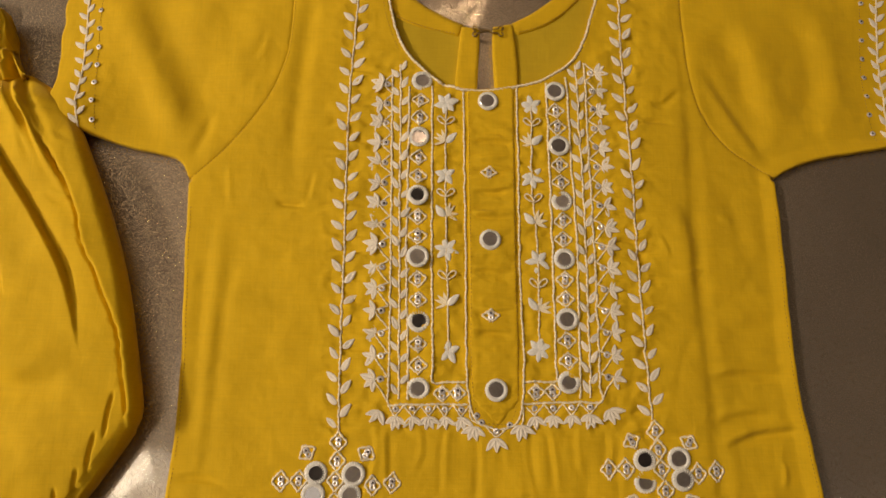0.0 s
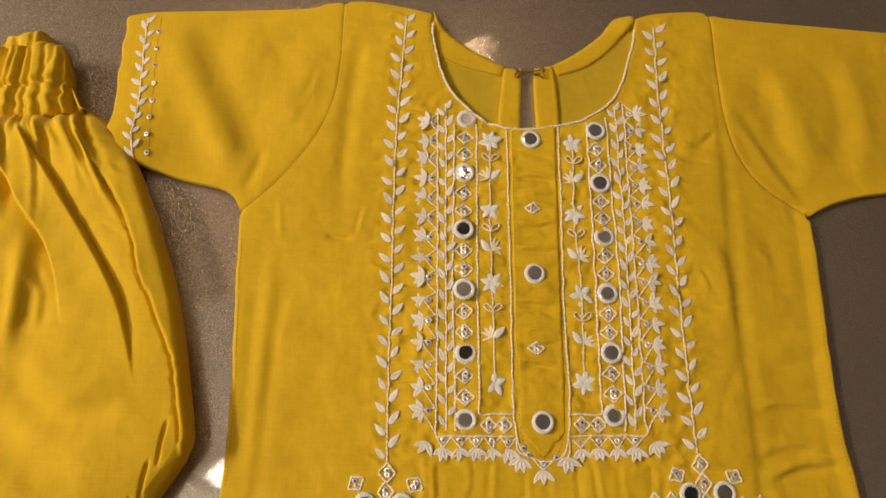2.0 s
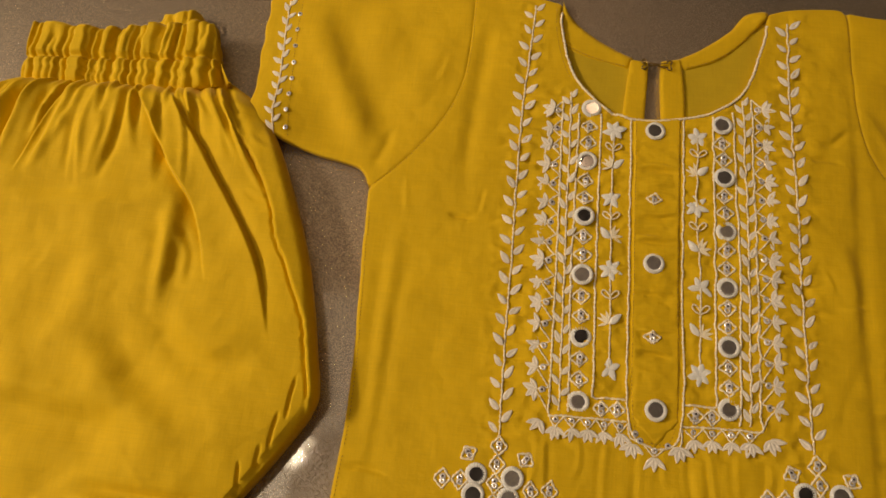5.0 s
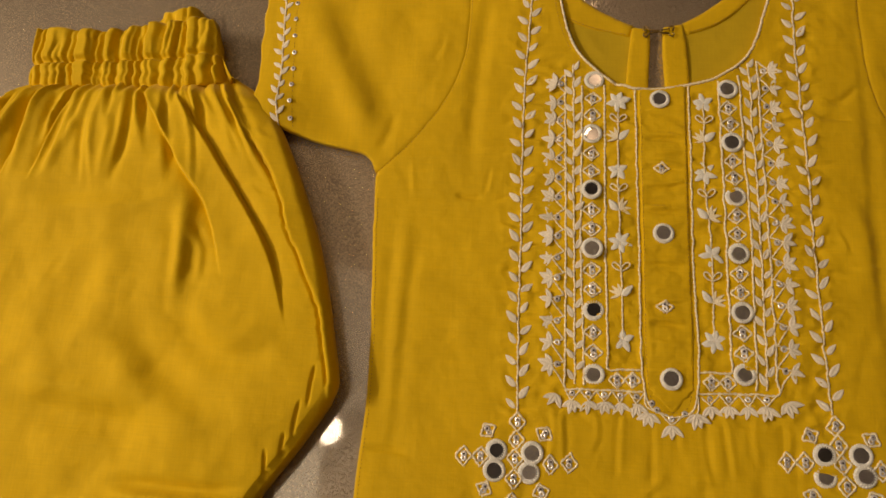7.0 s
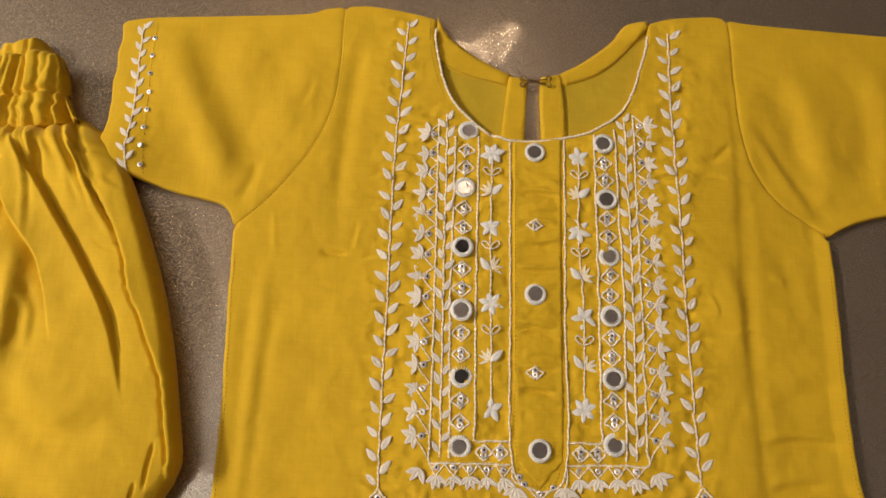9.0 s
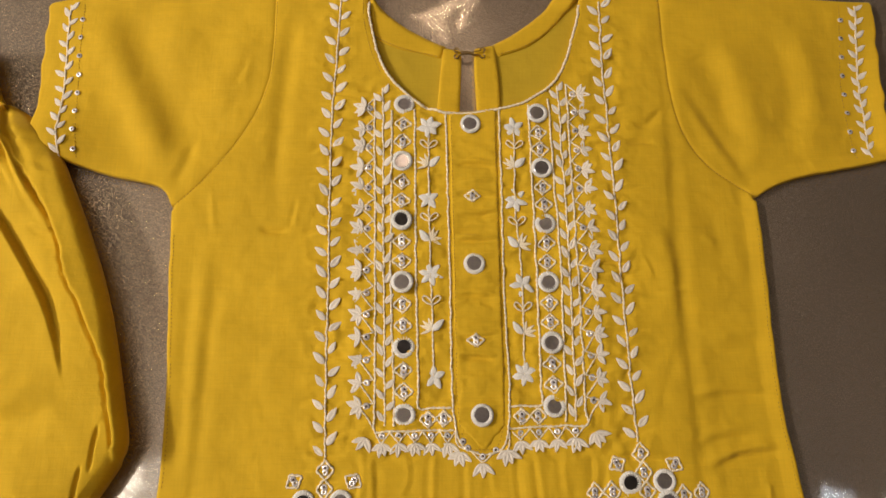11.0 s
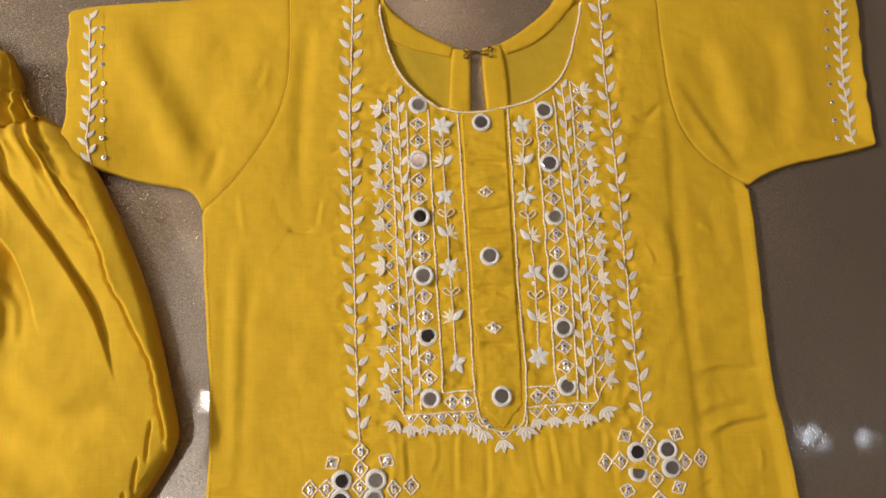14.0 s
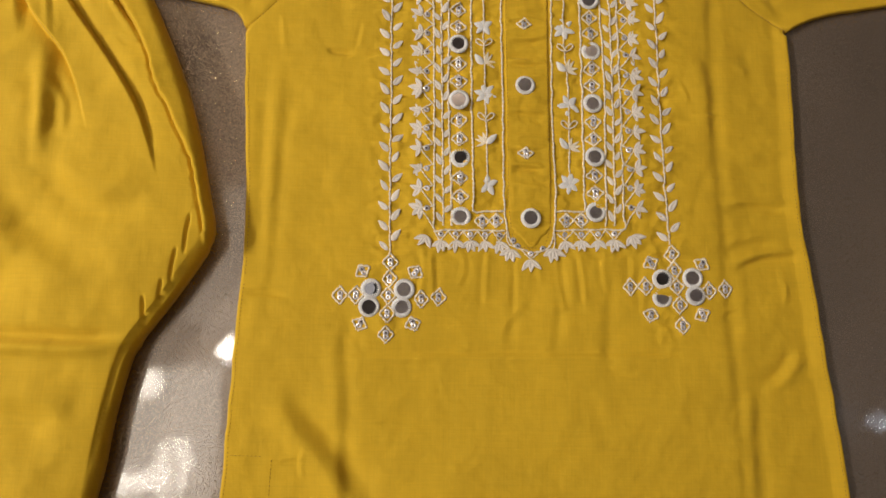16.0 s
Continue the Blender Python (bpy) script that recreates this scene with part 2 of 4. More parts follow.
def panel(name, outline, step, height, mat, parent, label="", base=0.0004, rim=(), lines=(), fine=0.0009, tuck=0.0):
    """A piece of cloth that lies over its outline, with the height that height(xy) gives, closed below."""
    from mathutils.geometry import delaunay_2d_cdt
    outline = np.asarray(outline)
    lo, hi = outline.min(0), outline.max(0)
    rows = []
    for j, y in enumerate(np.arange(lo[1], hi[1], step * 0.866)):
        x = np.arange(lo[0], hi[0], step) + (step / 2 if j % 2 else 0)
        rows.append(np.column_stack([x, np.full(len(x), y)]))
    grid = np.vstack(rows)
    for line in lines:
        q = spline(line, fine * 1.3)
        grid = grid[to_line(grid, q)[0] > fine * 4.2]
    for n, line in enumerate(lines):
        q = spline(line, fine * 1.3)
        t = np.gradient(q, axis=0)
        t = np.column_stack([-t[:, 1], t[:, 0]]) / np.linalg.norm(t, axis=1)[:, None]
        extra = np.vstack([q + t * (fine * k) for k in (-3.6, -2.4, -1.6, -0.8, 0, 0.8, 1.6, 2.4, 3.6)])
        for other in lines[:n]:
            extra = extra[to_line(extra, spline(other, fine * 2))[0] > fine * 4]
        grid = np.vstack([grid, extra])
    keep = inside(grid, outline)
    grid = grid[keep]
    d = to_line(grid, outline, True)[0]
    inset = max(rim) if rim else 0
    pts = [outline, grid[d > inset + step * 0.5]]
    t = np.roll(outline, -1, 0) - np.roll(outline, 1, 0)
    area = np.sum(outline[:, 0] * np.roll(outline[:, 1], -1) - outline[:, 1] * np.roll(outline[:, 0], -1))
    nrm = np.column_stack([-t[:, 1], t[:, 0]]) / np.maximum(np.linalg.norm(t, axis=1), 1e-9)[:, None] * (1 if area > 0 else -1)
    for r in rim:
        q = outline + nrm * r
        q = q[inside(q, outline)]
        pts.append(q[to_line(q, outline, True)[0] > r * 0.9])
    xy = np.vstack(pts)
    n = len(outline)
    got = delaunay_2d_cdt([Vector(v) for v in xy], [], [list(range(n))], 1, 1e-7)
    flat = np.array([tuple(v) for v in got[0]])
    z = np.maximum(height(flat), base)
    bm = bmesh.new()
    vs = [bm.verts.new((x, y, h)) for (x, y), h in zip(flat, z)]
    for f in got[2]:
        try:
            bm.faces.new([vs[i] for i in f])
        except ValueError:
            pass
    bmesh.ops.recalc_face_normals(bm, faces=bm.faces)
    up = sum(f.normal.z for f in bm.faces)
    if up < 0:
        bmesh.ops.reverse_faces(bm, faces=bm.faces[:])
    rimmed = [e for e in bm.edges if e.is_boundary]
    made = bmesh.ops.extrude_edge_only(bm, edges=rimmed)
    for v in made["geom"]:
        if isinstance(v, bmesh.types.BMVert):
            v.co.z = base * 0.5
            if tuck:
                k = int(np.argmin((outline[:, 0] - v.co.x) ** 2 + (outline[:, 1] - v.co.y) ** 2))
                v.co.x, v.co.y = v.co.x + nrm[k, 0] * tuck, v.co.y + nrm[k, 1] * tuck
    return part(name, bm, mat, parent, label)


def empty(name, label, category, at=(0, 0, 0), group=""):
    ob = new(name)
    ob.location = at
    ob.empty_display_size = 0.02
    return tagged(ob, label, category, group)


# ---- the room ----
def slab(name, low, high, mat, label):
    return tagged(box(name, low, high, mat), label, name.split("_")[0], kind="structure")


slab("floor", (-3.1, -3, -0.06), (3, 3, 0), STONE, "polished taupe tile with fine metallic glitter flakes")
slab("ceiling", (-3.2, -3.1, CEILING), (3.1, 3.1, CEILING + 0.1), CEIL, "plain pale painted ceiling")
slab("wall_north", (-3.2, 3, -0.06), (3.1, 3.1, CEILING), WALL, "plain painted beige wall")
slab("wall_south", (-3.2, -3.1, -0.06), (3.1, -3, CEILING), WALL, "plain painted beige wall")
slab("wall_east", (3, -3, -0.06), (3.1, 3, CEILING), WALL, "plain painted beige wall")
slab("wall_west", (-3.2, -3, -0.06), (-3.1, 3, CEILING), WALL, "plain painted beige wall")
# the added left fill gets a housing like the other fixtures
NAMES = {"chandelier": "ceiling_lamp", "spot_left": "ceiling_spot", "bars_left": "ceiling_light", "panel_back": "floor_glow_panel", "tubes_left": "tube_light", "fill_left": "floor_glow_panel", "spots_right": "ceiling_spot"}
for group, rows in LAMPS.items():
    for x, y, sx, sy, turn, watts, colour in rows:
        ob = empty(NAMES[group], "metal ceiling light fixture with a bright opening", "ceiling light", (x, y, CEILING - DROP[group]), "ceiling lights")
        ob.rotation_euler.z = radians(turn)
        w, d = sx / 2 + 0.015, sy / 2 + 0.015
        if DROP[group]:
            box("rod", (-0.006, -0.006, 0), (0.006, 0.006, DROP[group]), FIXTURE, ob)
        box("housing", (-w, -d, -0.03), (w, d, 0), FIXTURE, ob, 0.004)
        for low, high in (((-w, -d, -0.045), (-w + 0.01, d, -0.03)), ((w - 0.01, -d, -0.045), (w, d, -0.03)),
                          ((-w + 0.01, -d, -0.045), (w - 0.01, -d + 0.01, -0.03)), ((-w + 0.01, d - 0.01, -0.045), (w - 0.01, d, -0.03))):
            box("trim", low, high, FIXTURE, ob)

# ---- the kurta ----
def ragged(line, much):
    """The same line, a little uneven as a cut and turned cloth edge is; its ends stay."""
    t = np.linspace(0, 1, len(line))
    n = np.array([[noise.noise((x * 90, y * 90, 2.5)), noise.noise((x * 90, y * 90, 8.5))] for x, y in line])
    return line + n * (much * 1.8 * np.clip(np.minimum(t, 1 - t) * 12, 0, 1))[:, None]


SHOULDER_L, SHOULDER_R = (-0.1317, 0.3006), (0.1225, 0.3011)
ARMPIT_L, ARMPIT_R = (-0.1882, 0.1432), (0.1750, 0.1513)
side_left = ragged(spline([ARMPIT_L, (-0.1877, 0.1311), (-0.1862, 0.1008), (-0.1827, 0.0463), (-0.1812, -0.0001), (-0.1832, -0.0465), (-0.1847, -0.0909), (-0.1867, -0.1545), (-0.1882, -0.2624)]), 0.0004)
side_right = ragged(spline([(0.2012, -0.2624), (0.1942, -0.1514), (0.1912, -0.1171), (0.1861, -0.0697), (0.1811, -0.0193), (0.1760, 0.0211), (0.1755, 0.0625), (0.1760, 0.1008), (0.1755, 0.1311), ARMPIT_R]), 0.0004)
armhole_left = spline([SHOULDER_L, (-0.1317, 0.2754), (-0.1317, 0.2552), (-0.1337, 0.2300), (-0.1408, 0.2057), (-0.1519, 0.1856), (-0.1670, 0.1644), (-0.1822, 0.1482), ARMPIT_L])
armhole_right = spline([ARMPIT_R, (0.1629, 0.1603), (0.1468, 0.1724), (0.1326, 0.1946), (0.1266, 0.2219), (0.1246, 0.2532), (0.1235, 0.2875), SHOULDER_R])
top_left = spline([(-0.070, 0.2935), (-0.0904, 0.2981), (-0.1136, 0.3016), SHOULDER_L])
top_right = spline([SHOULDER_R, (0.1135, 0.3031), (0.0862, 0.3006), (0.0695, 0.2955)])
neck_front = spline([(0.0695, 0.2955), (0.069, 0.287), (0.0665, 0.274), (0.0605, 0.253), (0.054, 0.2365), (0.043, 0.2245), (0.028, 0.2155), (0.013, 0.211),
                     (-0.004, 0.2085), (-0.020, 0.2085), (-0.036, 0.214), (-0.048, 0.2245), (-0.058, 0.2365), (-0.0645, 0.252), (-0.069, 0.272), (-0.0705, 0.284), (-0.070, 0.2935)], 0.002)
hem = [(-0.1882, -0.2624), (0.2012, -0.2624)]
cuff_top_left = spline([SHOULDER_L, (-0.1459, 0.2981), (-0.1580, 0.2940), (-0.2114, 0.2900), (-0.2579, 0.2870), (-0.2790, 0.2829)])
cuff_left = ragged(spline([(-0.2790, 0.2829), (-0.2782, 0.2643), (-0.2780, 0.2441), (-0.2758, 0.2098), (-0.2735, 0.1785)]), 0.0008)
under_left = ragged(spline([(-0.2735, 0.1785), (-0.2579, 0.1730), (-0.2336, 0.1644), (-0.2155, 0.1603), (-0.2014, 0.1578), (-0.1933, 0.1533), ARMPIT_L]), 0.0004)
cuff_top_right = spline([SHOULDER_R, (0.1336, 0.2991), (0.1518, 0.2976), (0.1871, 0.2955), (0.2487, 0.2920), (0.2709, 0.2915)])
cuff_right = ragged(spline([(0.2709, 0.2915), (0.2699, 0.2683), (0.2688, 0.2380), (0.2688, 0.2078), (0.2699, 0.1815), (0.2673, 0.1775)]), 0.0012)
under_right = ragged(spline([(0.2673, 0.1775), (0.2507, 0.1735), (0.2265, 0.1694), (0.1982, 0.1624), (0.1841, 0.1563), ARMPIT_R]), 0.0004)
FREE = [np.vstack([side_left[::-1], under_left[::-1], cuff_left[::-1], cuff_top_left[::-1], top_left[::-1]]),
        np.vstack([side_right, under_right[::-1], cuff_right[::-1], cuff_top_right[::-1], top_right])]
SEAMS = [armhole_left, armhole_right]
THICK = 0.0060
SIDE_CREASES = [
    ([(0.104, 0.297), (0.121, 0.27), (0.127, 0.2), (0.1265, 0.12), (0.128, 0.02), (0.132, -0.1), (0.136, -0.2)], 0.0055, 0.0003, "s"),
    ([(-0.118, 0.29), (-0.121, 0.25), (-0.125, 0.2), (-0.128, 0.14)], 0.006, -0.0014, "r"),
    ([(-0.152, 0.12), (-0.158, 0.08), (-0.161, 0.02), (-0.163, -0.06)], 0.0045, -0.0008, "r"),
    ([(-0.168, 0.13), (-0.169, 0.06), (-0.168, -0.03)], 0.006, 0.0006, "s"),
    ([(-0.115, 0.128), (-0.125, 0.1275), (-0.135, 0.130)], 0.002, -0.0014, "r"),
]
FRONT_CREASES = [
    ([(0.098, 0.203), (0.107, 0.199), (0.121, 0.212)], 0.0025, -0.0011, "r"),
    ([(0.090, 0.187), (0.104, 0.188), (0.116, 0.186)], 0.002, -0.0010, "r"),
    ([(0.121, 0.0275), (0.142, 0.031), (0.172, 0.030)], 0.0035, 0.0011, "s"),
    ([(0.121, 0.001), (0.140, 0.007), (0.160, 0.008)], 0.0040, 0.0009, "s"),
    ([(0.128, 0.058), (0.15, 0.060), (0.175, 0.068)], 0.008, 0.0007, "s"),
    ([(0.14, 0.15), (0.15, 0.12), (0.152, 0.09)], 0.006, -0.0007, "r"),
    ([(0.112, 0.140), (0.1155, 0.120), (0.1195, 0.097), (0.117, 0.065)], 0.0055, -0.0005, "s"),
    ([(0.126, -0.012), (0.150, -0.003), (0.178, -0.001)], 0.0032, 0.0013, "s"),
]
SLEEVE_CREASES = [
    ([(0.130, 0.232), (0.139, 0.216), (0.154, 0.190), (0.176, 0.152)], 0.0046, -0.0007, "s"),
    ([(0.15, 0.27), (0.165, 0.23), (0.175, 0.17)], 0.012, 0.0016, "s"),
    ([(0.20, 0.28), (0.215, 0.23), (0.205, 0.175)], 0.012, 0.0014, "s"),
    ([(-0.238, 0.292), (-0.229, 0.262), (-0.217, 0.228), (-0.199, 0.198), (-0.182, 0.160)], 0.016, -0.0024, "s"),
    ([(-0.235, 0.25), (-0.215, 0.20), (-0.20, 0.165)], 0.013, 0.0012, "s"),
    ([(-0.150, 0.275), (-0.167, 0.24), (-0.176, 0.20)], 0.014, 0.0008, "s"),
    ([(-0.255, 0.2795), (-0.21, 0.2815), (-0.165, 0.285)], 0.0022, -0.0010, "r"),
    ([(-0.19, 0.155), (-0.181, 0.172), (-0.178, 0.19)], 0.003, -0.0012, "r"),
]
SKIRT_CREASES = [
    ([(-0.182, -0.032), (-0.168, -0.031), (-0.15, -0.034)], 0.0022, -0.0012, "r"),
    ([(-0.117, -0.03), (-0.119, -0.062), (-0.116, -0.093), (-0.114, -0.19)], 0.0055, -0.0006, "s"),
    ([(-0.160, -0.09), (-0.140, -0.110), (-0.122, -0.130), (-0.095, -0.165)], 0.010, -0.0024, "s"),
    ([(-0.17, -0.071), (-0.06, -0.068), (0.03, -0.067), (0.145, -0.066)], 0.0030, -0.0006, "s"),
    ([(-0.010, -0.010), (-0.012, -0.040), (-0.016, -0.080)], 0.0035, -0.0004, "r"),
    ([(0.015, -0.005), (0.018, -0.03), (0.014, -0.07)], 0.0035, -0.0007, "r"),
    ([(0.052, -0.01), (0.048, -0.05), (0.05, -0.09)], 0.0045, -0.0007, "r"),
    ([(0.138, -0.08), (0.136, -0.12), (0.139, -0.17)], 0.006, -0.0007, "s"),
    ([(0.17, -0.06), (0.155, -0.08), (0.14, -0.085)], 0.005, 0.0012, "s"),
]
PLACKET_CREASES = [
    ([(-0.015, 0.175), (-0.002, 0.177), (0.011, 0.174)], 0.002, -0.0008, "r"),
    ([(-0.015, 0.128), (0.0, 0.130), (0.011, 0.127)], 0.0018, -0.0007, "r"),
    ([(-0.014, 0.083), (-0.001, 0.085), (0.011, 0.080)], 0.0018, -0.0008, "r"),
    ([(-0.012, 0.050), (0.0, 0.051), (0.010, 0.047)], 0.0018, -0.0007, "r"),
]
KURTA_FOLDS = SIDE_CREASES + FRONT_CREASES + SLEEVE_CREASES + SKIRT_CREASES + PLACKET_CREASES


crease_rng = random.Random(23)
for i in range(34):
    x, y = crease_rng.uniform(-0.17, 0.165), crease_rng.uniform(-0.15, 0.27)
    if y > 0.15 and abs(x) < 0.08:
        continue
    a, run = radians(crease_rng.choice((0, 8, -12, 20, 90, 80, 100, 60))), crease_rng.uniform(0.010, 0.032)
    bend = crease_rng.uniform(-0.2, 0.2)
    KURTA_FOLDS.append(([(x, y), (x + math.cos(a) * run / 2, y + math.sin(a) * run / 2), (x + math.cos(a + bend) * run, y + math.sin(a + bend) * run)],
                        crease_rng.uniform(0.0014, 0.0026), crease_rng.uniform(0.0003, 0.0006) * crease_rng.choice((1, -1)), crease_rng.choice(("s", "s", "r"))))
for f, x0 in ((-1, -0.083), (1, 0.078)):
    for i in range(16):
        y, run = -0.005 + 0.0145 * i + crease_rng.uniform(-0.004, 0.004), crease_rng.uniform(0.012, 0.030)
        KURTA_FOLDS.append(([(x0 - f * 0.008, y), (x0 + f * run * 0.4, y + crease_rng.uniform(-0.002, 0.003)), (x0 + f * run, y + crease_rng.uniform(-0.004, 0.006))], 0.0020, crease_rng.uniform(0.0004, 0.0008), "s"))
for i in range(11):
    x = -0.075 + 0.015 * i + crease_rng.uniform(-0.004, 0.004)
    KURTA_FOLDS.append(([(x, 0.002), (x + crease_rng.uniform(-0.003, 0.003), -0.016), (x + crease_rng.uniform(-0.005, 0.005), -0.020 - crease_rng.uniform(0.0, 0.03))], 0.0022, crease_rng.uniform(0.0002, 0.0005) * crease_rng.choice((1, -1)), "s"))
for i in range(14):
    y = 0.025 + 0.0125 * i + crease_rng.uniform(-0.003, 0.003)
    KURTA_FOLDS.append(([(-0.016, y + crease_rng.uniform(-0.002, 0.002)), (-0.004, y), (0.012, y + crease_rng.uniform(-0.003, 0.003))], 0.0019, crease_rng.uniform(0.0004, 0.0010), crease_rng.choice(("s", "r"))))
NARROW = [row[0] for row in KURTA_FOLDS[:32] if row[1] < 0.0031] + [[(0.1195, 0.26), (0.1197, 0.10), (0.1215, 0.0), (0.1262, -0.15)]]


def kurta_height(xy):
    d = np.minimum(to_line(xy, FREE[0])[0], to_line(xy, FREE[1])[0])
    z = 0.0022 + (THICK - 0.0018) * (0.88 * rounded(d, 0.0012) + 0.12 * rounded(d, 0.010))
    soft = np.clip(d / 0.01, 0, 1)
    yoke = np.clip((0.085 - np.abs(xy[:, 0] + 0.002)) / 0.012, 0, 1) * np.clip((xy[:, 1] + 0.012) / 0.01, 0, 1) * np.clip((0.24 - xy[:, 1]) / 0.02, 0, 1)
    vines = np.exp(-(((np.abs(xy[:, 0] + 0.003) - 0.088) / 0.012) ** 2)) * np.clip((xy[:, 1] + 0.07) / 0.02, 0, 1)
    pucker = np.maximum(yoke, vines) * np.where(np.abs(xy[:, 0] + 0.003) < 0.016, 0.35, 1.0)
    z += soft * pucker * (0.0017 * waves(xy, 80, 11.0, (0.8, 1.5)) + 0.0009 * waves(xy, 170, 13.0))
    crease_x = 0.1195 + 0.00002 * np.cos(xy[:, 1] * 9) + 0.010 * np.clip((0.05 - xy[:, 1]) / 0.3, 0, 1) + 0.0008 * np.sin(xy[:, 1] * 40)
    beyond = xy[:, 0] - crease_x
    body = np.clip((0.285 - xy[:, 1]) / 0.06, 0, 1)
    z -= soft * body * (0.0011 / (1 + np.exp(-beyond / 0.0013)) + 0.040 * np.clip(beyond, 0, 0.05) + 0.018 * np.clip(beyond - 0.05, 0, 0.09))
    z += soft * (1.25 * folds(xy, KURTA_FOLDS) + 0.0011 * waves(xy, 12, 3.0) + 0.0005 * waves(xy, 50, 7.0) + 0.0003 * (np.minimum(np.abs(waves(xy, 13, 21.0, (1.0, 0.7), 2)) * 7, 1) - 1))
    for seam in SEAMS:
        z -= 0.0005 * np.exp(-((to_line(xy, seam)[0] / 0.0010) ** 2))
    dn = to_line(xy, neck_front)[0]
    z = np.minimum(z, 0.0042 + (THICK - 0.0030) * rounded(dn, 0.004) + 0.3 * np.maximum(dn - 0.004, 0))
    return z + 0.011 * np.exp(-(((xy[:, 0] + 0.270) / 0.030) ** 2 + ((xy[:, 1] - 0.182) / 0.026) ** 2))


kurta = empty("kurta", "mustard yellow cotton kurta laid flat, embroidered with white thread and mirrors", "kurta")
front = panel("front_panel", ring(side_left[::-1], armhole_left[::-1], top_left[::-1], neck_front[::-1], top_right[::-1], armhole_right[::-1], side_right[::-1], hem[::-1]),
              0.0016, kurta_height, COTTON, kurta, "mustard cotton front with soft creases", rim=(0.0004, 0.0012, 0.0024), lines=NARROW, tuck=0.0025)
panel("sleeve", ring(cuff_top_left, cuff_left, under_left, armhole_left[::-1]), 0.0024, kurta_height, COTTON, kurta, "short sleeve with an embroidered cuff", rim=(0.0004, 0.0012, 0.0024), tuck=0.0025)
panel("sleeve", ring(cuff_top_right, cuff_right, under_right, armhole_right), 0.0024, kurta_height, COTTON, kurta, "short sleeve with an embroidered cuff", rim=(0.0004, 0.0012, 0.0024), tuck=0.0025)

# the inside of the back, seen through the neck; its shade is in the colour
neck_back_left = spline([(-0.070, 0.2950), (-0.067, 0.2885), (-0.060, 0.2805), (-0.048, 0.2705), (-0.035, 0.2625), (-0.019, 0.2550), (-0.0105, 0.2530)], 0.002)
neck_back_right = spline([(0.0005, 0.2535), (0.010, 0.2565), (0.024, 0.2645), (0.038, 0.2750), (0.047, 0.2832), (0.0513, 0.2900), (0.0550, 0.2945), (0.0600, 0.2966), (0.0690, 0.2972)], 0.002)


def flat_cloth(level, curve_edges, width=0.0007, rise=0.0):
    def height(xy):
        climb = np.clip((np.abs(xy[:, 0] + 0.001) - 0.053) / 0.014, 0, 1) * np.clip((xy[:, 1] - 0.278) / 0.012, 0, 1)
        d = np.minimum.reduce([to_line(xy, c)[0] for c in curve_edges])
        return level - 0.0010 * (1 - rounded(d, width)) + 0.0005 * waves(xy, 60, level * 900) + rise * climb
    return height


slit_left, slit_right = [(-0.0095, 0.2525), (-0.0098, 0.238), (-0.0115, 0.2)], [(0.0005, 0.2), (-0.0012, 0.238), (-0.0008, 0.2535)]
panel("back_panel", ring(neck_back_left, spline(slit_left), [(-0.072, 0.2)], [(-0.0725, 0.285)]), 0.003, flat_cloth(0.0024, [neck_back_left]), COTTON_SHADED, kurta, "inner side of the back, mustard cotton in a darker, shaded tone")
panel("back_panel", ring(spline(slit_right), neck_back_right, [(0.071, 0.285)], [(0.071, 0.2)]), 0.003, flat_cloth(0.0024, [neck_back_right]), COTTON_SHADED, kurta, "inner side of the back, mustard cotton in a darker, shaded tone")
face_left = spline([(-0.0235, 0.2465), (-0.048, 0.2525), (-0.0635, 0.2595), (-0.0705, 0.266)], 0.002)
face_right = spline([(0.0705, 0.2955), (0.0700, 0.2920), (0.0670, 0.2890), (0.0610, 0.2815), (0.054, 0.2728), (0.044, 0.2630), (0.031, 0.2545), (0.0155, 0.2490)], 0.002)
panel("neck_facing", ring(neck_back_left[:-5], face_left), 0.0022, flat_cloth(0.0036, [neck_back_left, face_left], rise=0.0036), COTTON, kurta, "turned-in facing band round the back neck")
panel("neck_facing", ring(neck_back_right[4:], face_right), 0.0022, flat_cloth(0.0036, [neck_back_right, face_right], rise=0.0032), COTTON, kurta, "turned-in facing band round the back neck")
strip_l = ring(spline([(-0.0200, 0.2536), (-0.0095, 0.2526)]), spline([(-0.0095, 0.2526), (-0.0098, 0.238), (-0.0115, 0.2)]), spline([(-0.0265, 0.2), (-0.0240, 0.230), (-0.0215, 0.2535)]))
strip_r = ring(spline([(0.0005, 0.2), (-0.0012, 0.238), (-0.0008, 0.2536)]), spline([(-0.0008, 0.2536), (0.0115, 0.2565)]), spline([(0.0125, 0.255), (0.0148, 0.230), (0.0155, 0.2)]))
for strip in (strip_l, strip_r):
    panel("keyhole_strip", strip, 0.0022, flat_cloth(0.0044, [np.vstack([strip, strip[:1]])]), COTTON, kurta, "folded strip beside the back keyhole opening", rim=(0.0006,))

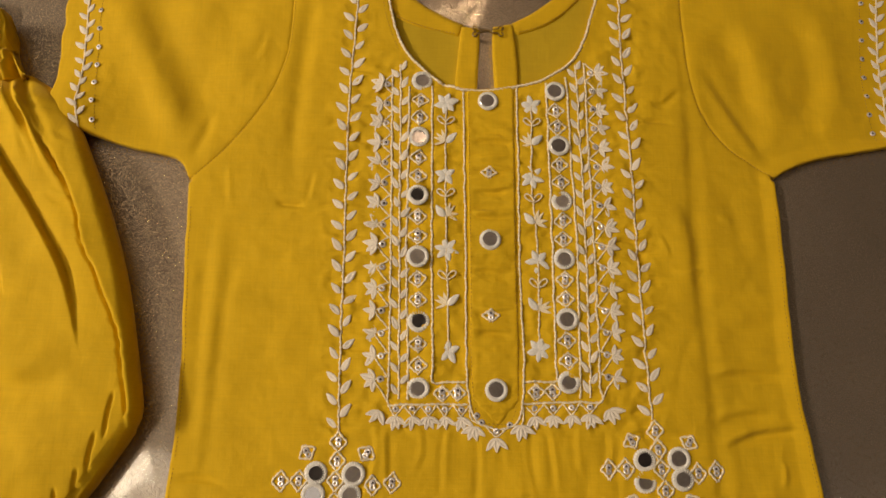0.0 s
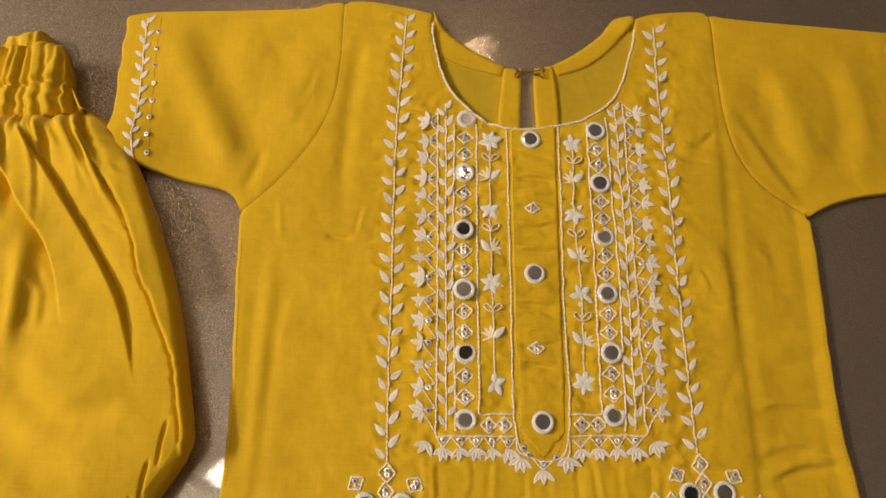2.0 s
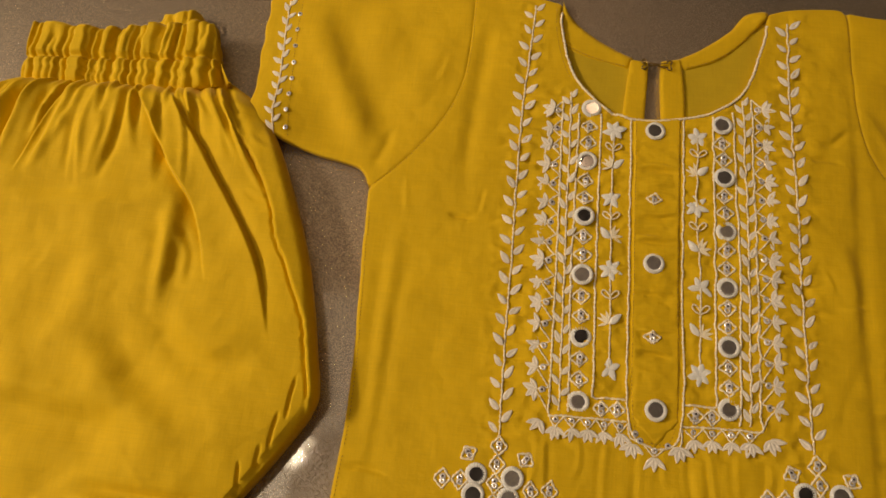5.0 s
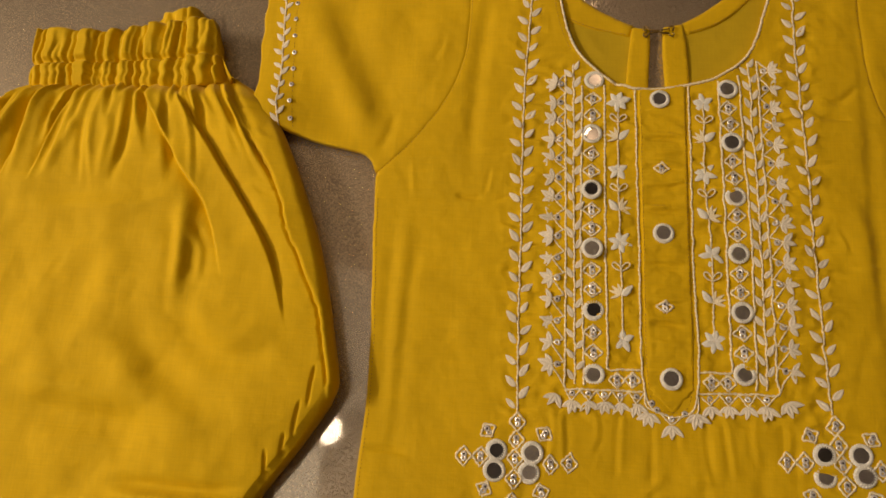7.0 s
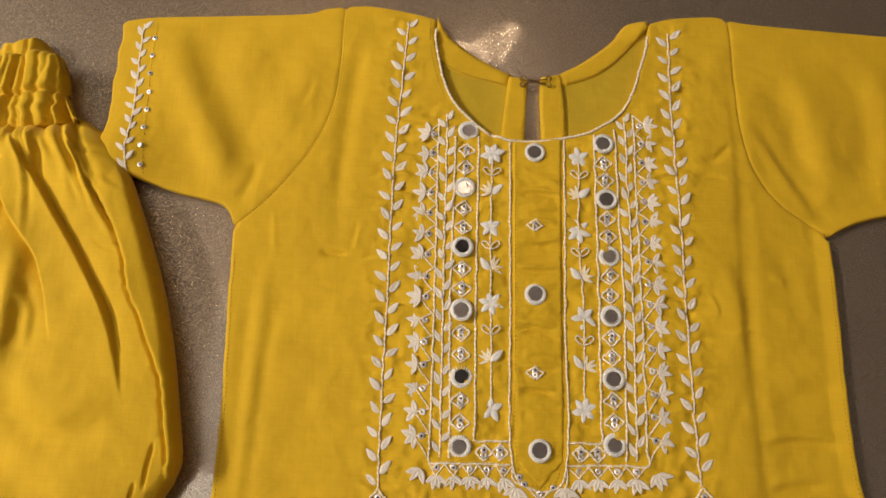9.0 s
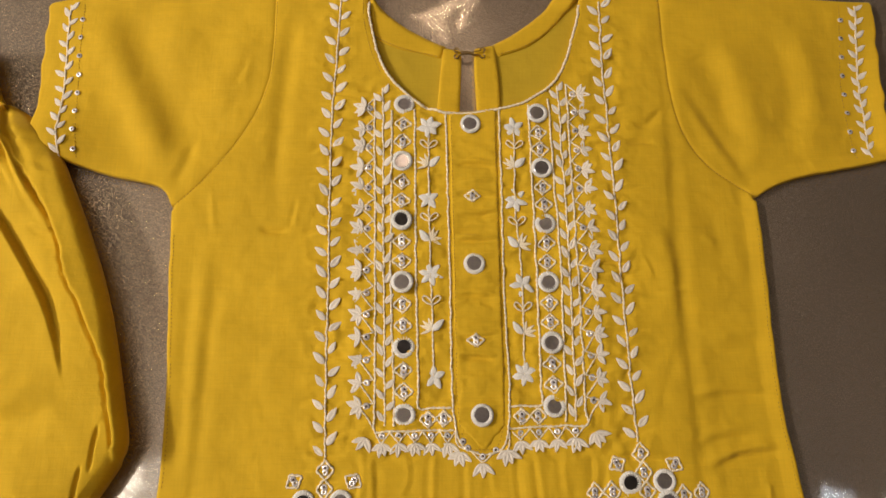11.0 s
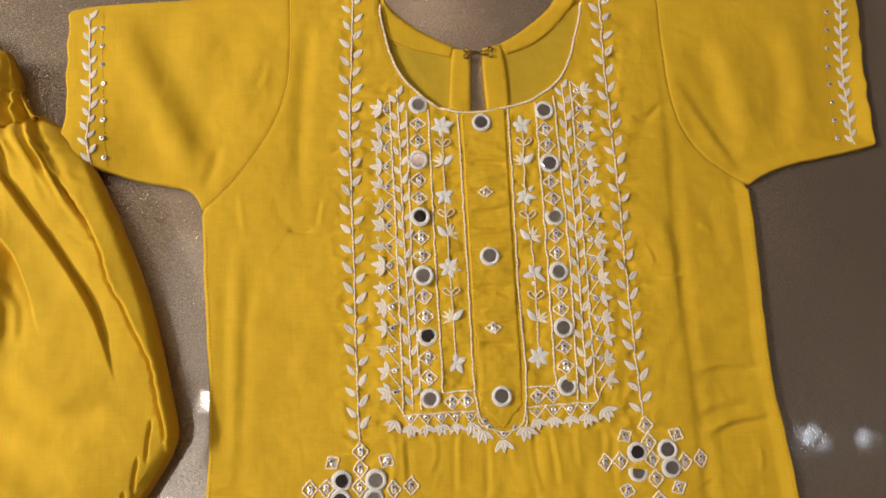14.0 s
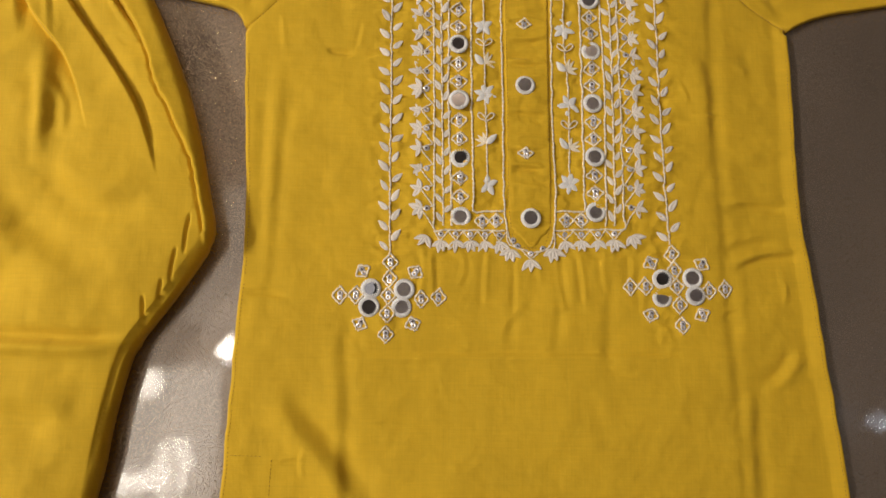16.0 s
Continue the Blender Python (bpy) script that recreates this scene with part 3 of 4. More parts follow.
# ---- the trousers ----
body_line = ring(
    spline([(-0.290, 0.209), (-0.275, 0.199), (-0.258, 0.178), (-0.245, 0.156), (-0.231, 0.126), (-0.2185, 0.095), (-0.209, 0.064), (-0.201, 0.030), (-0.1965, 0.009), (-0.197, -0.001),
            (-0.203, -0.013), (-0.211, -0.026), (-0.2215, -0.042), (-0.235, -0.061), (-0.241, -0.074), (-0.2455, -0.094), (-0.249, -0.114), (-0.2515, -0.136), (-0.256, -0.16), (-0.272, -0.26)]),
    [(-0.272, -0.26), (-0.50, -0.26)],
    spline([(-0.50, -0.26), (-0.52, -0.12), (-0.54, 0.0), (-0.525, 0.07), (-0.498, 0.125), (-0.468, 0.168), (-0.447, 0.187), (-0.4365, 0.203)]),
    spline([(-0.4365, 0.205), (-0.40, 0.208), (-0.34, 0.211), (-0.290, 0.209)]))
PUFF = 0.030
PLEATS = [
    ([(-0.336, 0.212), (-0.328, 0.198), (-0.311, 0.173), (-0.294, 0.151), (-0.2865, 0.140), (-0.2715, 0.120), (-0.251, 0.091), (-0.239, 0.066), (-0.228, 0.030)], 0.0085, 0.0058, "p"),
    ([(-0.357, 0.206), (-0.349, 0.192), (-0.334, 0.172), (-0.323, 0.153), (-0.311, 0.135), (-0.296, 0.117), (-0.283, 0.092), (-0.272, 0.060)], 0.0072, 0.0056, "q"),
    ([(-0.323, 0.206), (-0.318, 0.195), (-0.311, 0.180), (-0.301, 0.162)], 0.0030, 0.0030, "p"),
    ([(-0.385, 0.207), (-0.396, 0.180), (-0.406, 0.150), (-0.412, 0.120)], 0.0055, 0.0036, "q"),
    ([(-0.404, 0.203), (-0.418, 0.180), (-0.428, 0.144), (-0.434, 0.110)], 0.0060, 0.0040, "q"),
]
WAIST_FOLDS = PLEATS + [
    ([(-0.305, 0.128), (-0.299, 0.105), (-0.297, 0.075), (-0.302, 0.045)], 0.0070, -0.0022, "s"),
    ([(-0.368, 0.203), (-0.366, 0.180), (-0.362, 0.155)], 0.0040, -0.0018, "s"),
    ([(-0.378, 0.203), (-0.383, 0.180), (-0.386, 0.160)], 0.0040, 0.0018, "s"),
    ([(-0.424, 0.203), (-0.440, 0.165), (-0.456, 0.120)], 0.0060, 0.0044, "s"),
]
LEG_FOLDS = [
    ([(-0.43, 0.108), (-0.371, 0.112), (-0.333, 0.114), (-0.306, 0.136)], 0.008, -0.0012, "s"),
    ([(-0.40, -0.008), (-0.346, -0.017), (-0.300, -0.02)], 0.012, 0.0032, "s"),
    ([(-0.345, 0.040), (-0.30, -0.005), (-0.255, -0.028)], 0.014, -0.0032, "s"),
    ([(-0.30, 0.045), (-0.27, 0.024), (-0.230, 0.022)], 0.011, 0.0026, "s"),
    ([(-0.33, -0.062), (-0.27, -0.064), (-0.235, -0.062)], 0.005, -0.0034, "s"),
    ([(-0.36, -0.11), (-0.31, -0.10), (-0.265, -0.11)], 0.012, 0.0028, "s"),
    ([(-0.352, 0.085), (-0.355, 0.05), (-0.368, 0.01)], 0.014, 0.0018, "s"),
    ([(-0.312, 0.112), (-0.306, 0.090), (-0.303, 0.062), (-0.306, 0.035)], 0.0050, 0.0012, "s"),
    ([(-0.300, 0.100), (-0.288, 0.082), (-0.286, 0.060)], 0.0030, -0.0010, "s"),
    ([(-0.268, 0.168), (-0.258, 0.160), (-0.248, 0.158)], 0.0022, -0.0010, "s"),
    ([(-0.262, 0.128), (-0.252, 0.122), (-0.243, 0.124)], 0.0022, 0.0009, "s"),
    ([(-0.290, 0.188), (-0.279, 0.181), (-0.266, 0.183)], 0.0024, -0.0010, "s"),
]
TROUSER_FOLDS = WAIST_FOLDS + LEG_FOLDS
GATHERS = []
fold_rng = random.Random(11)
for i in range(34):
    u = (i + fold_rng.uniform(-0.35, 0.35)) / 33 * 2 - 1
    x0, run = -0.365 + 0.072 * u, fold_rng.choice((0.022, 0.030, 0.042, 0.060, 0.085))
    lean = 0.62 * u + fold_rng.uniform(-0.12, 0.12)
    curl = fold_rng.uniform(-0.15, 0.15)
    line = [(x0 - lean * 0.012, 0.222), (x0, 0.202), (x0 + lean * run * 0.5, 0.202 - run * 0.5), (x0 + (lean + curl) * run, 0.202 - run)]
    GATHERS.append((line, fold_rng.uniform(0.0022, 0.0042), fold_rng.uniform(0.0012, 0.0030) * (1 if u < 0 else -1), "s"))
SLITS = [[(-0.2085, 0.016), (-0.2105, 0.000), (-0.2110, -0.012)], [(-0.2150, -0.005), (-0.2175, -0.018), (-0.2185, -0.030)],
         [(-0.2225, -0.024), (-0.2240, -0.034), (-0.2245, -0.045)], [(-0.2330, -0.034), (-0.2325, -0.046), (-0.2315, -0.058)], [(-0.2350, -0.056), (-0.2372, -0.064), (-0.2385, -0.075)]]
HEM_FOLD = [(-0.2005, 0.010), (-0.2010, -0.001), (-0.2065, -0.0120), (-0.2145, -0.0250), (-0.2250, -0.0408), (-0.2385, -0.0600), (-0.2448, -0.0735), (-0.2492, -0.094), (-0.2528, -0.115), (-0.2570, -0.15)]
trouser_seam = spline([(-0.296, 0.201), (-0.280, 0.176), (-0.260, 0.146), (-0.2465, 0.126), (-0.234, 0.094), (-0.223, 0.073), (-0.212, 0.050), (-0.2045, 0.024), (-0.201, 0.004)], 0.002)


def trouser_height(xy):
    d = to_line(xy, body_line, True)[0]
    z = 0.0135 + (PUFF - 0.0125) * (0.62 * rounded(d, 0.0040) + 0.38 * rounded(d, 0.036))
    low = np.exp(-(((xy[:, 0] + 0.255) / 0.025) ** 2 + ((xy[:, 1] - 0.185) / 0.022) ** 2))
    z *= 1 - 0.45 * low
    top = np.clip((xy[:, 1] - 0.184) / 0.020, 0, 1)
    z -= 0.013 * top * top * (3 - 2 * top)
    soft = np.clip(d / 0.02, 0, 1)
    z += np.clip(d / 0.008, 0.1, 1) * folds(xy, GATHERS)
    z += soft * (folds(xy, TROUSER_FOLDS) + 0.0022 * waves(xy, 11, 4.0) + 0.0013 * waves(xy, 26, 16.0) + 0.0005 * waves(xy, 50, 6.0) + 0.0005 * (np.minimum(np.abs(waves(xy, 11, 41.0, (1.0, 0.8), 2)) * 6, 1) - 1))
    ds, side, along = to_line(xy, trouser_seam)
    ds = ds * side + 0.0003 * np.sin(along * 95 + 3 * np.sin(along * 23)) + 0.0004 * np.sin(along * 37)
    z += np.clip(along * 8, 0, 1) * (0.0006 * np.exp(-(((ds - 0.0015) / 0.0020) ** 2)) - 0.0030 * np.exp(-(((ds + 0.0010) / 0.0009) ** 2)) - 0.0026 / (1 + np.exp((ds + 0.0010) / 0.0009)))
    z += folds(xy, [(line, 0.0008, -0.0026, "r") for line in SLITS] + [(HEM_FOLD, 0.0011, -0.0034, "r")])
    return z


trousers = empty("trousers", "mustard yellow cotton trousers with a ruched elastic waist beside the kurta", "trousers")
panel("leg_body", body_line, 0.0018, trouser_height, COTTON, trousers, "puffed mustard cotton with soft radiating folds", rim=(0.0004, 0.0012, 0.0024, 0.004), tuck=0.016, lines=[trouser_seam, HEM_FOLD] + [row[0] for row in PLEATS] + SLITS, fine=0.0008)

band_top = spline([(-0.4345, 0.2395), (-0.424, 0.2410), (-0.405, 0.2400), (-0.386, 0.2400), (-0.368, 0.2415), (-0.353, 0.2450), (-0.335, 0.2465), (-0.320, 0.2495), (-0.3080, 0.2480)], 0.0015)
band_low = spline([(-0.288, 0.2035), (-0.310, 0.1975), (-0.344, 0.194), (-0.394, 0.1915), (-0.438, 0.193)], 0.0015)
band_line = ring(band_top, spline([(-0.3080, 0.2480), (-0.3035, 0.238), (-0.3005, 0.224), (-0.2890, 0.2035)], 0.0015), band_low, spline([(-0.438, 0.193), (-0.4325, 0.210), (-0.4365, 0.226), (-0.4345, 0.2395)], 0.0015))
band_stitch = spline([(-0.434, 0.2095), (-0.399, 0.2125), (-0.368, 0.2135), (-0.337, 0.2155), (-0.314, 0.219), (-0.298, 0.2215)], 0.002)


def band_height(xy):
    top = np.minimum(to_line(xy, band_top)[0], np.minimum(np.abs(xy[:, 0] + 0.436), np.abs(xy[:, 0] + 0.300 + 0.2 * np.minimum(xy[:, 1] - 0.222, 0) * 1.5)))
    low = to_line(xy, band_low)[0]
    ds, side, along = to_line(xy, band_stitch)
    z = 0.008 + 0.017 * rounded(top, 0.007)
    shear = xy[:, 0] + 0.0016 * waves(np.column_stack([xy[:, 1] * 3, xy[:, 0] * 0.3]), 60, 3.0, octaves=1)
    pleat = np.abs(waves(np.column_stack([shear, xy[:, 1] * 0.05]), 100, 9.0, octaves=1))
    fine = np.abs(waves(np.column_stack([shear, xy[:, 1] * 0.08]), 190, 1.0, octaves=1))
    z += 0.0050 * np.minimum(pleat * 3.0, 1.0) ** 0.7 - 0.003 + 0.0026 * np.minimum(fine * 3.0, 1.0) ** 0.7 - 0.001
    z -= 0.0035 * np.exp(-((ds / 0.0016) ** 2))
    return z - 0.0060 * np.exp(-low / 0.004) + 0.001 * (side > 0)


panel("waistband", band_line, 0.0011, band_height, COTTON, trousers, "elastic waistband ruched into many small pleats", rim=(0.0005, 0.0015), tuck=0.004)
back_line = ring(spline([(-0.390, 0.226), (-0.3905, 0.236), (-0.372, 0.2425), (-0.354, 0.2510), (-0.3510, 0.2600), (-0.342, 0.2612), (-0.328, 0.2645), (-0.3225, 0.258), (-0.3195, 0.249), (-0.316, 0.236)], 0.0015), [(-0.316, 0.226)])


def back_band_height(xy):
    d = to_line(xy, back_line, True)[0]
    pleat = waves(np.column_stack([xy[:, 0], xy[:, 1] * 0.12]), 110, 12.0, octaves=2)
    return 0.004 + 0.0125 * rounded(d, 0.006) + 0.004 * (np.minimum(np.abs(pleat) * 3.4, 1.0) - 0.7) * np.clip(d / 0.004, 0, 1)


panel("back_waistband", back_line, 0.0015, back_band_height, COTTON, trousers, "rear half of the ruched waistband", rim=(0.0005, 0.0015))

# ---- embroidery ----
def thread(name, base, scale=1500):
    m = material(name, base, 0.62, Sheen_Weight=0.2)
    principled(m).inputs["Specular IOR Level"].default_value = 0.3
    strand = noise_at(m, (scale, scale, 300), 3)
    k = times(m, tone(m, strand, 0, 0.3, 0.7, 0.86, 1.10), tone(m, noise_at(m, (40, 40, 40), 3), 0, 0.3, 0.7, 0.93, 1.05))
    info = node(m, "ShaderNodeObjectInfo")
    k = times(m, k, tone(m, info, "Random", 0, 1, 0.93, 1.04))
    mix = node(m, "ShaderNodeVectorMath", operation="SCALE")
    mix.inputs[0].default_value = base
    wire(m, k, 0, mix, "Scale")
    wire(m, mix, 0, principled(m), "Base Color")
    bump = node(m, "ShaderNodeBump", Strength=0.6, Distance=0.0004)
    wire(m, strand, 0, bump, "Height")
    wire(m, bump, 0, principled(m), "Normal")
    return m


CREAM = thread("cream_thread", (0.93, 0.84, 0.68))
PALE = thread("pale_thread", (0.88, 0.82, 0.76))
WHITE = thread("white_thread", (0.86, 0.86, 0.87))
STITCH = thread("mustard_thread", (0.46, 0.25, 0.015))
SILVER = material("silver_foil", (0.88, 0.86, 0.92), 0.22, 0.45)


def mirror_glass(name):
    """Silvered glass; light and dark reflections are put into each piece's random tint."""
    m = material(name, (0.8, 0.78, 0.8), 0.03, 1.0)
    shade = tone(m, node(m, "ShaderNodeObjectInfo"), "Random", 0.12, 0.5, 0.22, 1.1)
    mix = node(m, "ShaderNodeVectorMath", operation="SCALE")
    # bluish base colour stands for the lavender ceiling mirrored in the glass
    mix.inputs[0].default_value = (0.80, 0.83, 0.97)
    wire(m, times(m, shade, tone(m, noise_at(m, (700, 700, 700), 2), 0, 0.3, 0.7, 0.9, 1.05)), 0, mix, "Scale")
    wire(m, mix, 0, principled(m), "Base Color")
    return m


GLASS = mirror_glass("mirror_glass")
BRASS = material("dull_brass", (0.33, 0.23, 0.10), 0.32, 1.0)
PEARL = material("smoke_bead", (0.16, 0.14, 0.15), 0.12, 0.6)
rng = random.Random(5)


GRID = 0.0015
grid_x, grid_y = np.arange(-0.29, 0.29, GRID), np.arange(-0.27, 0.31, GRID)
grid_z = kurta_height(np.column_stack([g.ravel() for g in np.meshgrid(grid_x, grid_y)])).reshape(len(grid_y), len(grid_x))


def lie(xy):
    """The kurta's height, read quickly from a fine grid."""
    u, v = (xy[:, 0] - grid_x[0]) / GRID, (xy[:, 1] - grid_y[0]) / GRID
    i, j = np.clip(u.astype(int), 0, len(grid_x) - 2), np.clip(v.astype(int), 0, len(grid_y) - 2)
    a, b = np.clip(u - i, 0, 1), np.clip(v - j, 0, 1)
    return (grid_z[j, i] * (1 - a) + grid_z[j, i + 1] * a) * (1 - b) + (grid_z[j + 1, i] * (1 - a) + grid_z[j + 1, i + 1] * a) * b


def on_kurta(x, y):
    return float(lie(np.array([[x, y]]))[0])


def cord(bm, xy, radius, lift=0.0, pitch=0.0030, height=None, sides=6):
    """A twisted thread laid along xy: an oval section that turns as it goes."""
    z = (height or lie)(xy) + lift
    p = np.column_stack([xy, z])
    s = np.r_[0, np.cumsum(np.linalg.norm(np.diff(p[:, :2], axis=0), axis=1))]
    t = np.gradient(p, axis=0)
    t /= np.maximum(np.linalg.norm(t, axis=1), 1e-9)[:, None]
    across = np.column_stack([-t[:, 1], t[:, 0], np.zeros(len(p))])
    across /= np.maximum(np.linalg.norm(across, axis=1), 1e-9)[:, None]
    over = np.cross(t, across)
    rows = []
    for i in range(len(p)):
        turn = 2 * math.pi * s[i] / pitch
        row = []
        for k in range(sides):
            a = 2 * math.pi * k / sides
            r = radius * (1.08 + 0.42 * math.cos(2 * a - turn))
            row.append(bm.verts.new(p[i] + across[i] * (r * math.cos(a)) + over[i] * (r * math.sin(a) * 0.8)))
        rows.append(row)
    for a, b in zip(rows, rows[1:]):
        for k in range(sides):
            bm.faces.new((a[k], a[(k + 1) % sides], b[(k + 1) % sides], b[k]))
    bm.faces.new(rows[0][::-1])
    bm.faces.new(rows[-1])
    return bm


def cord_part(name, points, parent, radius=0.00055, mat=None, label="", gap=0.0005, wobble=0.0004, lift=0.0002):
    bm = bmesh.new()
    for i, line in enumerate(points):
        xy = spline(line, gap)
        w = np.array([noise.noise((x * 160, y * 160, 4.0 + i)) for x, y in xy])
        v = np.array([noise.noise((x * 160, y * 160, 9.0 + i)) for x, y in xy])
        cord(bm, xy + wobble * np.column_stack([w, v]) * 1.6, radius, lift)
    return part(name, bm, mat or CREAM, parent, label)


def petal(bm, length, width, high, at=(0, 0), turn=0.0, hollow=0.0, nu=7, nv=6, sharp=1.0):
    """A padded satin-stitch petal from its base at `at`, pointing along turn (degrees from +x)."""
    c, s = math.cos(radians(turn)), math.sin(radians(turn))
    rows = []
    bend, lop, seed = rng.uniform(-0.10, 0.10), rng.uniform(-0.12, 0.12), rng.uniform(0, 90)
    for i in range(nu + 1):
        u = i / nu
        w = width / 2 * (1 + 0.10 * noise.noise((u * 4, seed, 0.3))) * max(math.sin(math.pi * (0.06 + 0.90 * u**0.82)), 0.06) ** (0.85 * sharp)
        row = []
        for j in range(nv + 1):
            v = 2 * j / nv - 1
            dome = (1 - v * v) ** 0.5
            z = high * dome * math.sin(math.pi * (0.12 + 0.80 * u)) * (1 - hollow * math.exp(-((v / 0.38) ** 2)) * math.exp(-(((u - 0.5) / 0.28) ** 2)))
            z += 0.06 * high * math.sin(u * 40 + v * 5)
            x, y = u * length, v * w * (1 + lop * v) + bend * length * u * u
            row.append(bm.verts.new((at[0] + x * c - y * s, at[1] + x * s + y * c, z - 0.0001)))
        rows.append(row)
    for a, b in zip(rows, rows[1:]):
        for k in range(nv):
            bm.faces.new((a[k], b[k], b[k + 1], a[k + 1]))
    return bm


def mesh_of(name, bm, mat):
    me = bpy.data.meshes.new(name)
    bmesh.ops.recalc_face_normals(bm, faces=bm.faces)
    bm.to_mesh(me)
    bm.free()
    me.materials.append(mat)
    me.shade_smooth()
    return me


def put(name, me, x, y, turn=0.0, size=1.0, parent=None, lift=0.0, tilt=(0, 0), label=""):
    ob = new(name, me)
    if name in ("leaf", "bud", "fan_flower"):
        # a stitched piece follows the slope of the cloth from its base to its tip
        c, s = math.cos(radians(turn)), math.sin(radians(turn))
        run = np.array([0.0, 0.0025, 0.005, 0.0075]) * size
        z = lie(np.column_stack([x + c * run, y + s * run]))
        slope, base = np.polyfit(run, z, 1)
        base += max(0.0, float((z - base - slope * run).max()))
        ob.matrix_basis = Matrix.Translation((x, y, base + lift)) @ pose(0, 0, 0, 0, 0, turn) @ pose(0, 0, 0, 0, -math.degrees(math.atan(slope)), 0) @ Matrix.Scale(size, 4)
    else:
        ob.matrix_basis = Matrix.Translation((x, y, on_kurta(x, y) + lift)) @ pose(0, 0, 0, tilt[0], tilt[1], turn) @ Matrix.Scale(size, 4)
    ob.parent = parent
    return tagged(ob, label)


LEAF = [mesh_of("leaf", petal(bmesh.new(), 0.0088, 0.0041, 0.0006, hollow=h), PALE) for h in (0.2, 0.5, 0.8, 1.1, 1.4, 1.8)]
LEAF_FULL = [mesh_of("leaf", petal(bmesh.new(), 0.0080, 0.0044, 0.0009, hollow=h), WHITE) for h in (0.0, 0.3)]


def loop_leaf():
    """A leaf drawn as a single loop of thread, open in the middle."""
    bm = bmesh.new()
    a = np.linspace(0, 2 * math.pi, 26)
    xy = np.column_stack([0.0034 * (1 - np.cos(a)), 0.0013 * np.sin(a) * (1.15 - 0.3 * np.cos(a))])
    return cord(bm, xy, 0.00045, 0.0004, height=lambda q: np.zeros(len(q)))


LOOP = mesh_of("leaf", loop_leaf(), CREAM)


def fan(angles, length, width, mat, hollow=0.25):
    bm = bmesh.new()
    for a in angles:
        petal(bm, length * rng.uniform(0.9, 1.1), width * rng.uniform(0.9, 1.1), 0.0007, (0, 0), a + rng.uniform(-5, 5), hollow)
    return mesh_of("flower", bm, mat)


FAN = [fan(angles, 0.0076, 0.0037, PALE, 1.2) for angles in ((-68, -20, 22, 66), (-60, 0, 60), (-72, -26, 20, 66), (-55, 5, 62))]
FAN_DOWN = [fan(angles, 0.0080, 0.0035, PALE, 1.2) for angles in ((-54, -18, 18, 54), (-46, 0, 46), (-56, -20, 14, 50), (-50, -4, 44))]
BUD = [fan((-50, -16, 16, 50), 0.0066, 0.0019, CREAM, 0.8) for i in range(2)]
STAR = [fan(angles, 0.0072, 0.0042, WHITE, 0.1) for angles in ((0, 60, 120, 180, 240, 300), (0, 70, 142, 215, 288), (5, 58, 122, 176, 244, 298), (0, 74, 148, 214, 285))]


def disc(radius, hole=0.0, high=0.0003, dome=0.0002, n=20):
    bm = bmesh.new()
    rings = []
    for r, z in ([(hole, 0), (hole, high + dome)] if hole else []) + [(radius * 0.55 if not hole else (hole + radius) / 2, high + dome * 0.7), (radius * 0.92, high + dome * 0.2), (radius, high * 0.4), (radius, 0)]:
        rings.append([bm.verts.new((r * math.cos(2 * math.pi * i / n), r * math.sin(2 * math.pi * i / n), z)) for i in range(n)])
    for a, b in zip(rings, rings[1:]):
        for i in range(n):
            bm.faces.new((a[i], b[i], b[(i + 1) % n], a[(i + 1) % n]))
    if not hole:
        bm.faces.new(rings[0])
    return bm


def rim(inner, outer, high, stitches=24):
    """A ring of buttonhole stitches: radial ridges over a rounded ring."""
    bm = bmesh.new()
    n, m = stitches * 3, 7
    rows = []
    for i in range(n):
        a = 2 * math.pi * i / n
        k = 0.5 + 0.5 * math.cos(2 * math.pi * i / 3)
        row = []
        for j in range(m):
            v = j / (m - 1)
            r = inner + (outer - inner) * v * (0.86 + 0.15 * k)
            z = high * math.sin(math.pi * (0.18 + 0.80 * v)) ** 0.7 * (0.22 + 0.88 * k) if 0 < j < m - 1 else (0.0004 if j == 0 else -0.0002)
            row.append(bm.verts.new((r * math.cos(a), r * math.sin(a), z)))
        rows.append(row)
    for i in range(n):
        a, b = rows[i], rows[(i + 1) % n]
        for j in range(m - 1):
            bm.faces.new((a[j], b[j], b[j + 1], a[j + 1]))
    return bm


MIRROR_DISC = mesh_of("mirror", disc(0.0052, 0, 0.0005, 0.00003, 28), GLASS)
MIRROR_DISC.polygons.foreach_set("use_smooth", [False] * len(MIRROR_DISC.polygons))
RIM = [mesh_of("rim", rim(inner, outer, 0.0010, n), WHITE) for inner, outer, n in ((0.0040, 0.0068, 24), (0.0042, 0.0069, 27), (0.0038, 0.0067, 22))]
SEQUIN = mesh_of("sequin", disc(0.0019, 0.0005, 0.0002, 0.0002, 14), SILVER)
bead_bm = bmesh.new()
bmesh.ops.create_uvsphere(bead_bm, u_segments=10, v_segments=7, radius=0.00085)
BEAD = mesh_of("bead", bead_bm, PEARL)


def mirror(x, y, size=1.0, lean=None):
    lean = lean or (rng.uniform(-4.0, 4.5), rng.uniform(-4.5, 4.5))
    ob = put("mirror", MIRROR_DISC, x, y, rng.uniform(0, 360), size, kurta, 0.0006, lean, "small round mirror in a ring of white stitches")
    edge = new("rim", rng.choice(RIM))
    edge.parent = ob
    edge.matrix_basis = (pose(0, 0, 0, *lean, 0)).inverted() @ Matrix.Translation((0, 0, 0.0001))
    tagged(edge, "ring of white buttonhole stitches")
    return ob


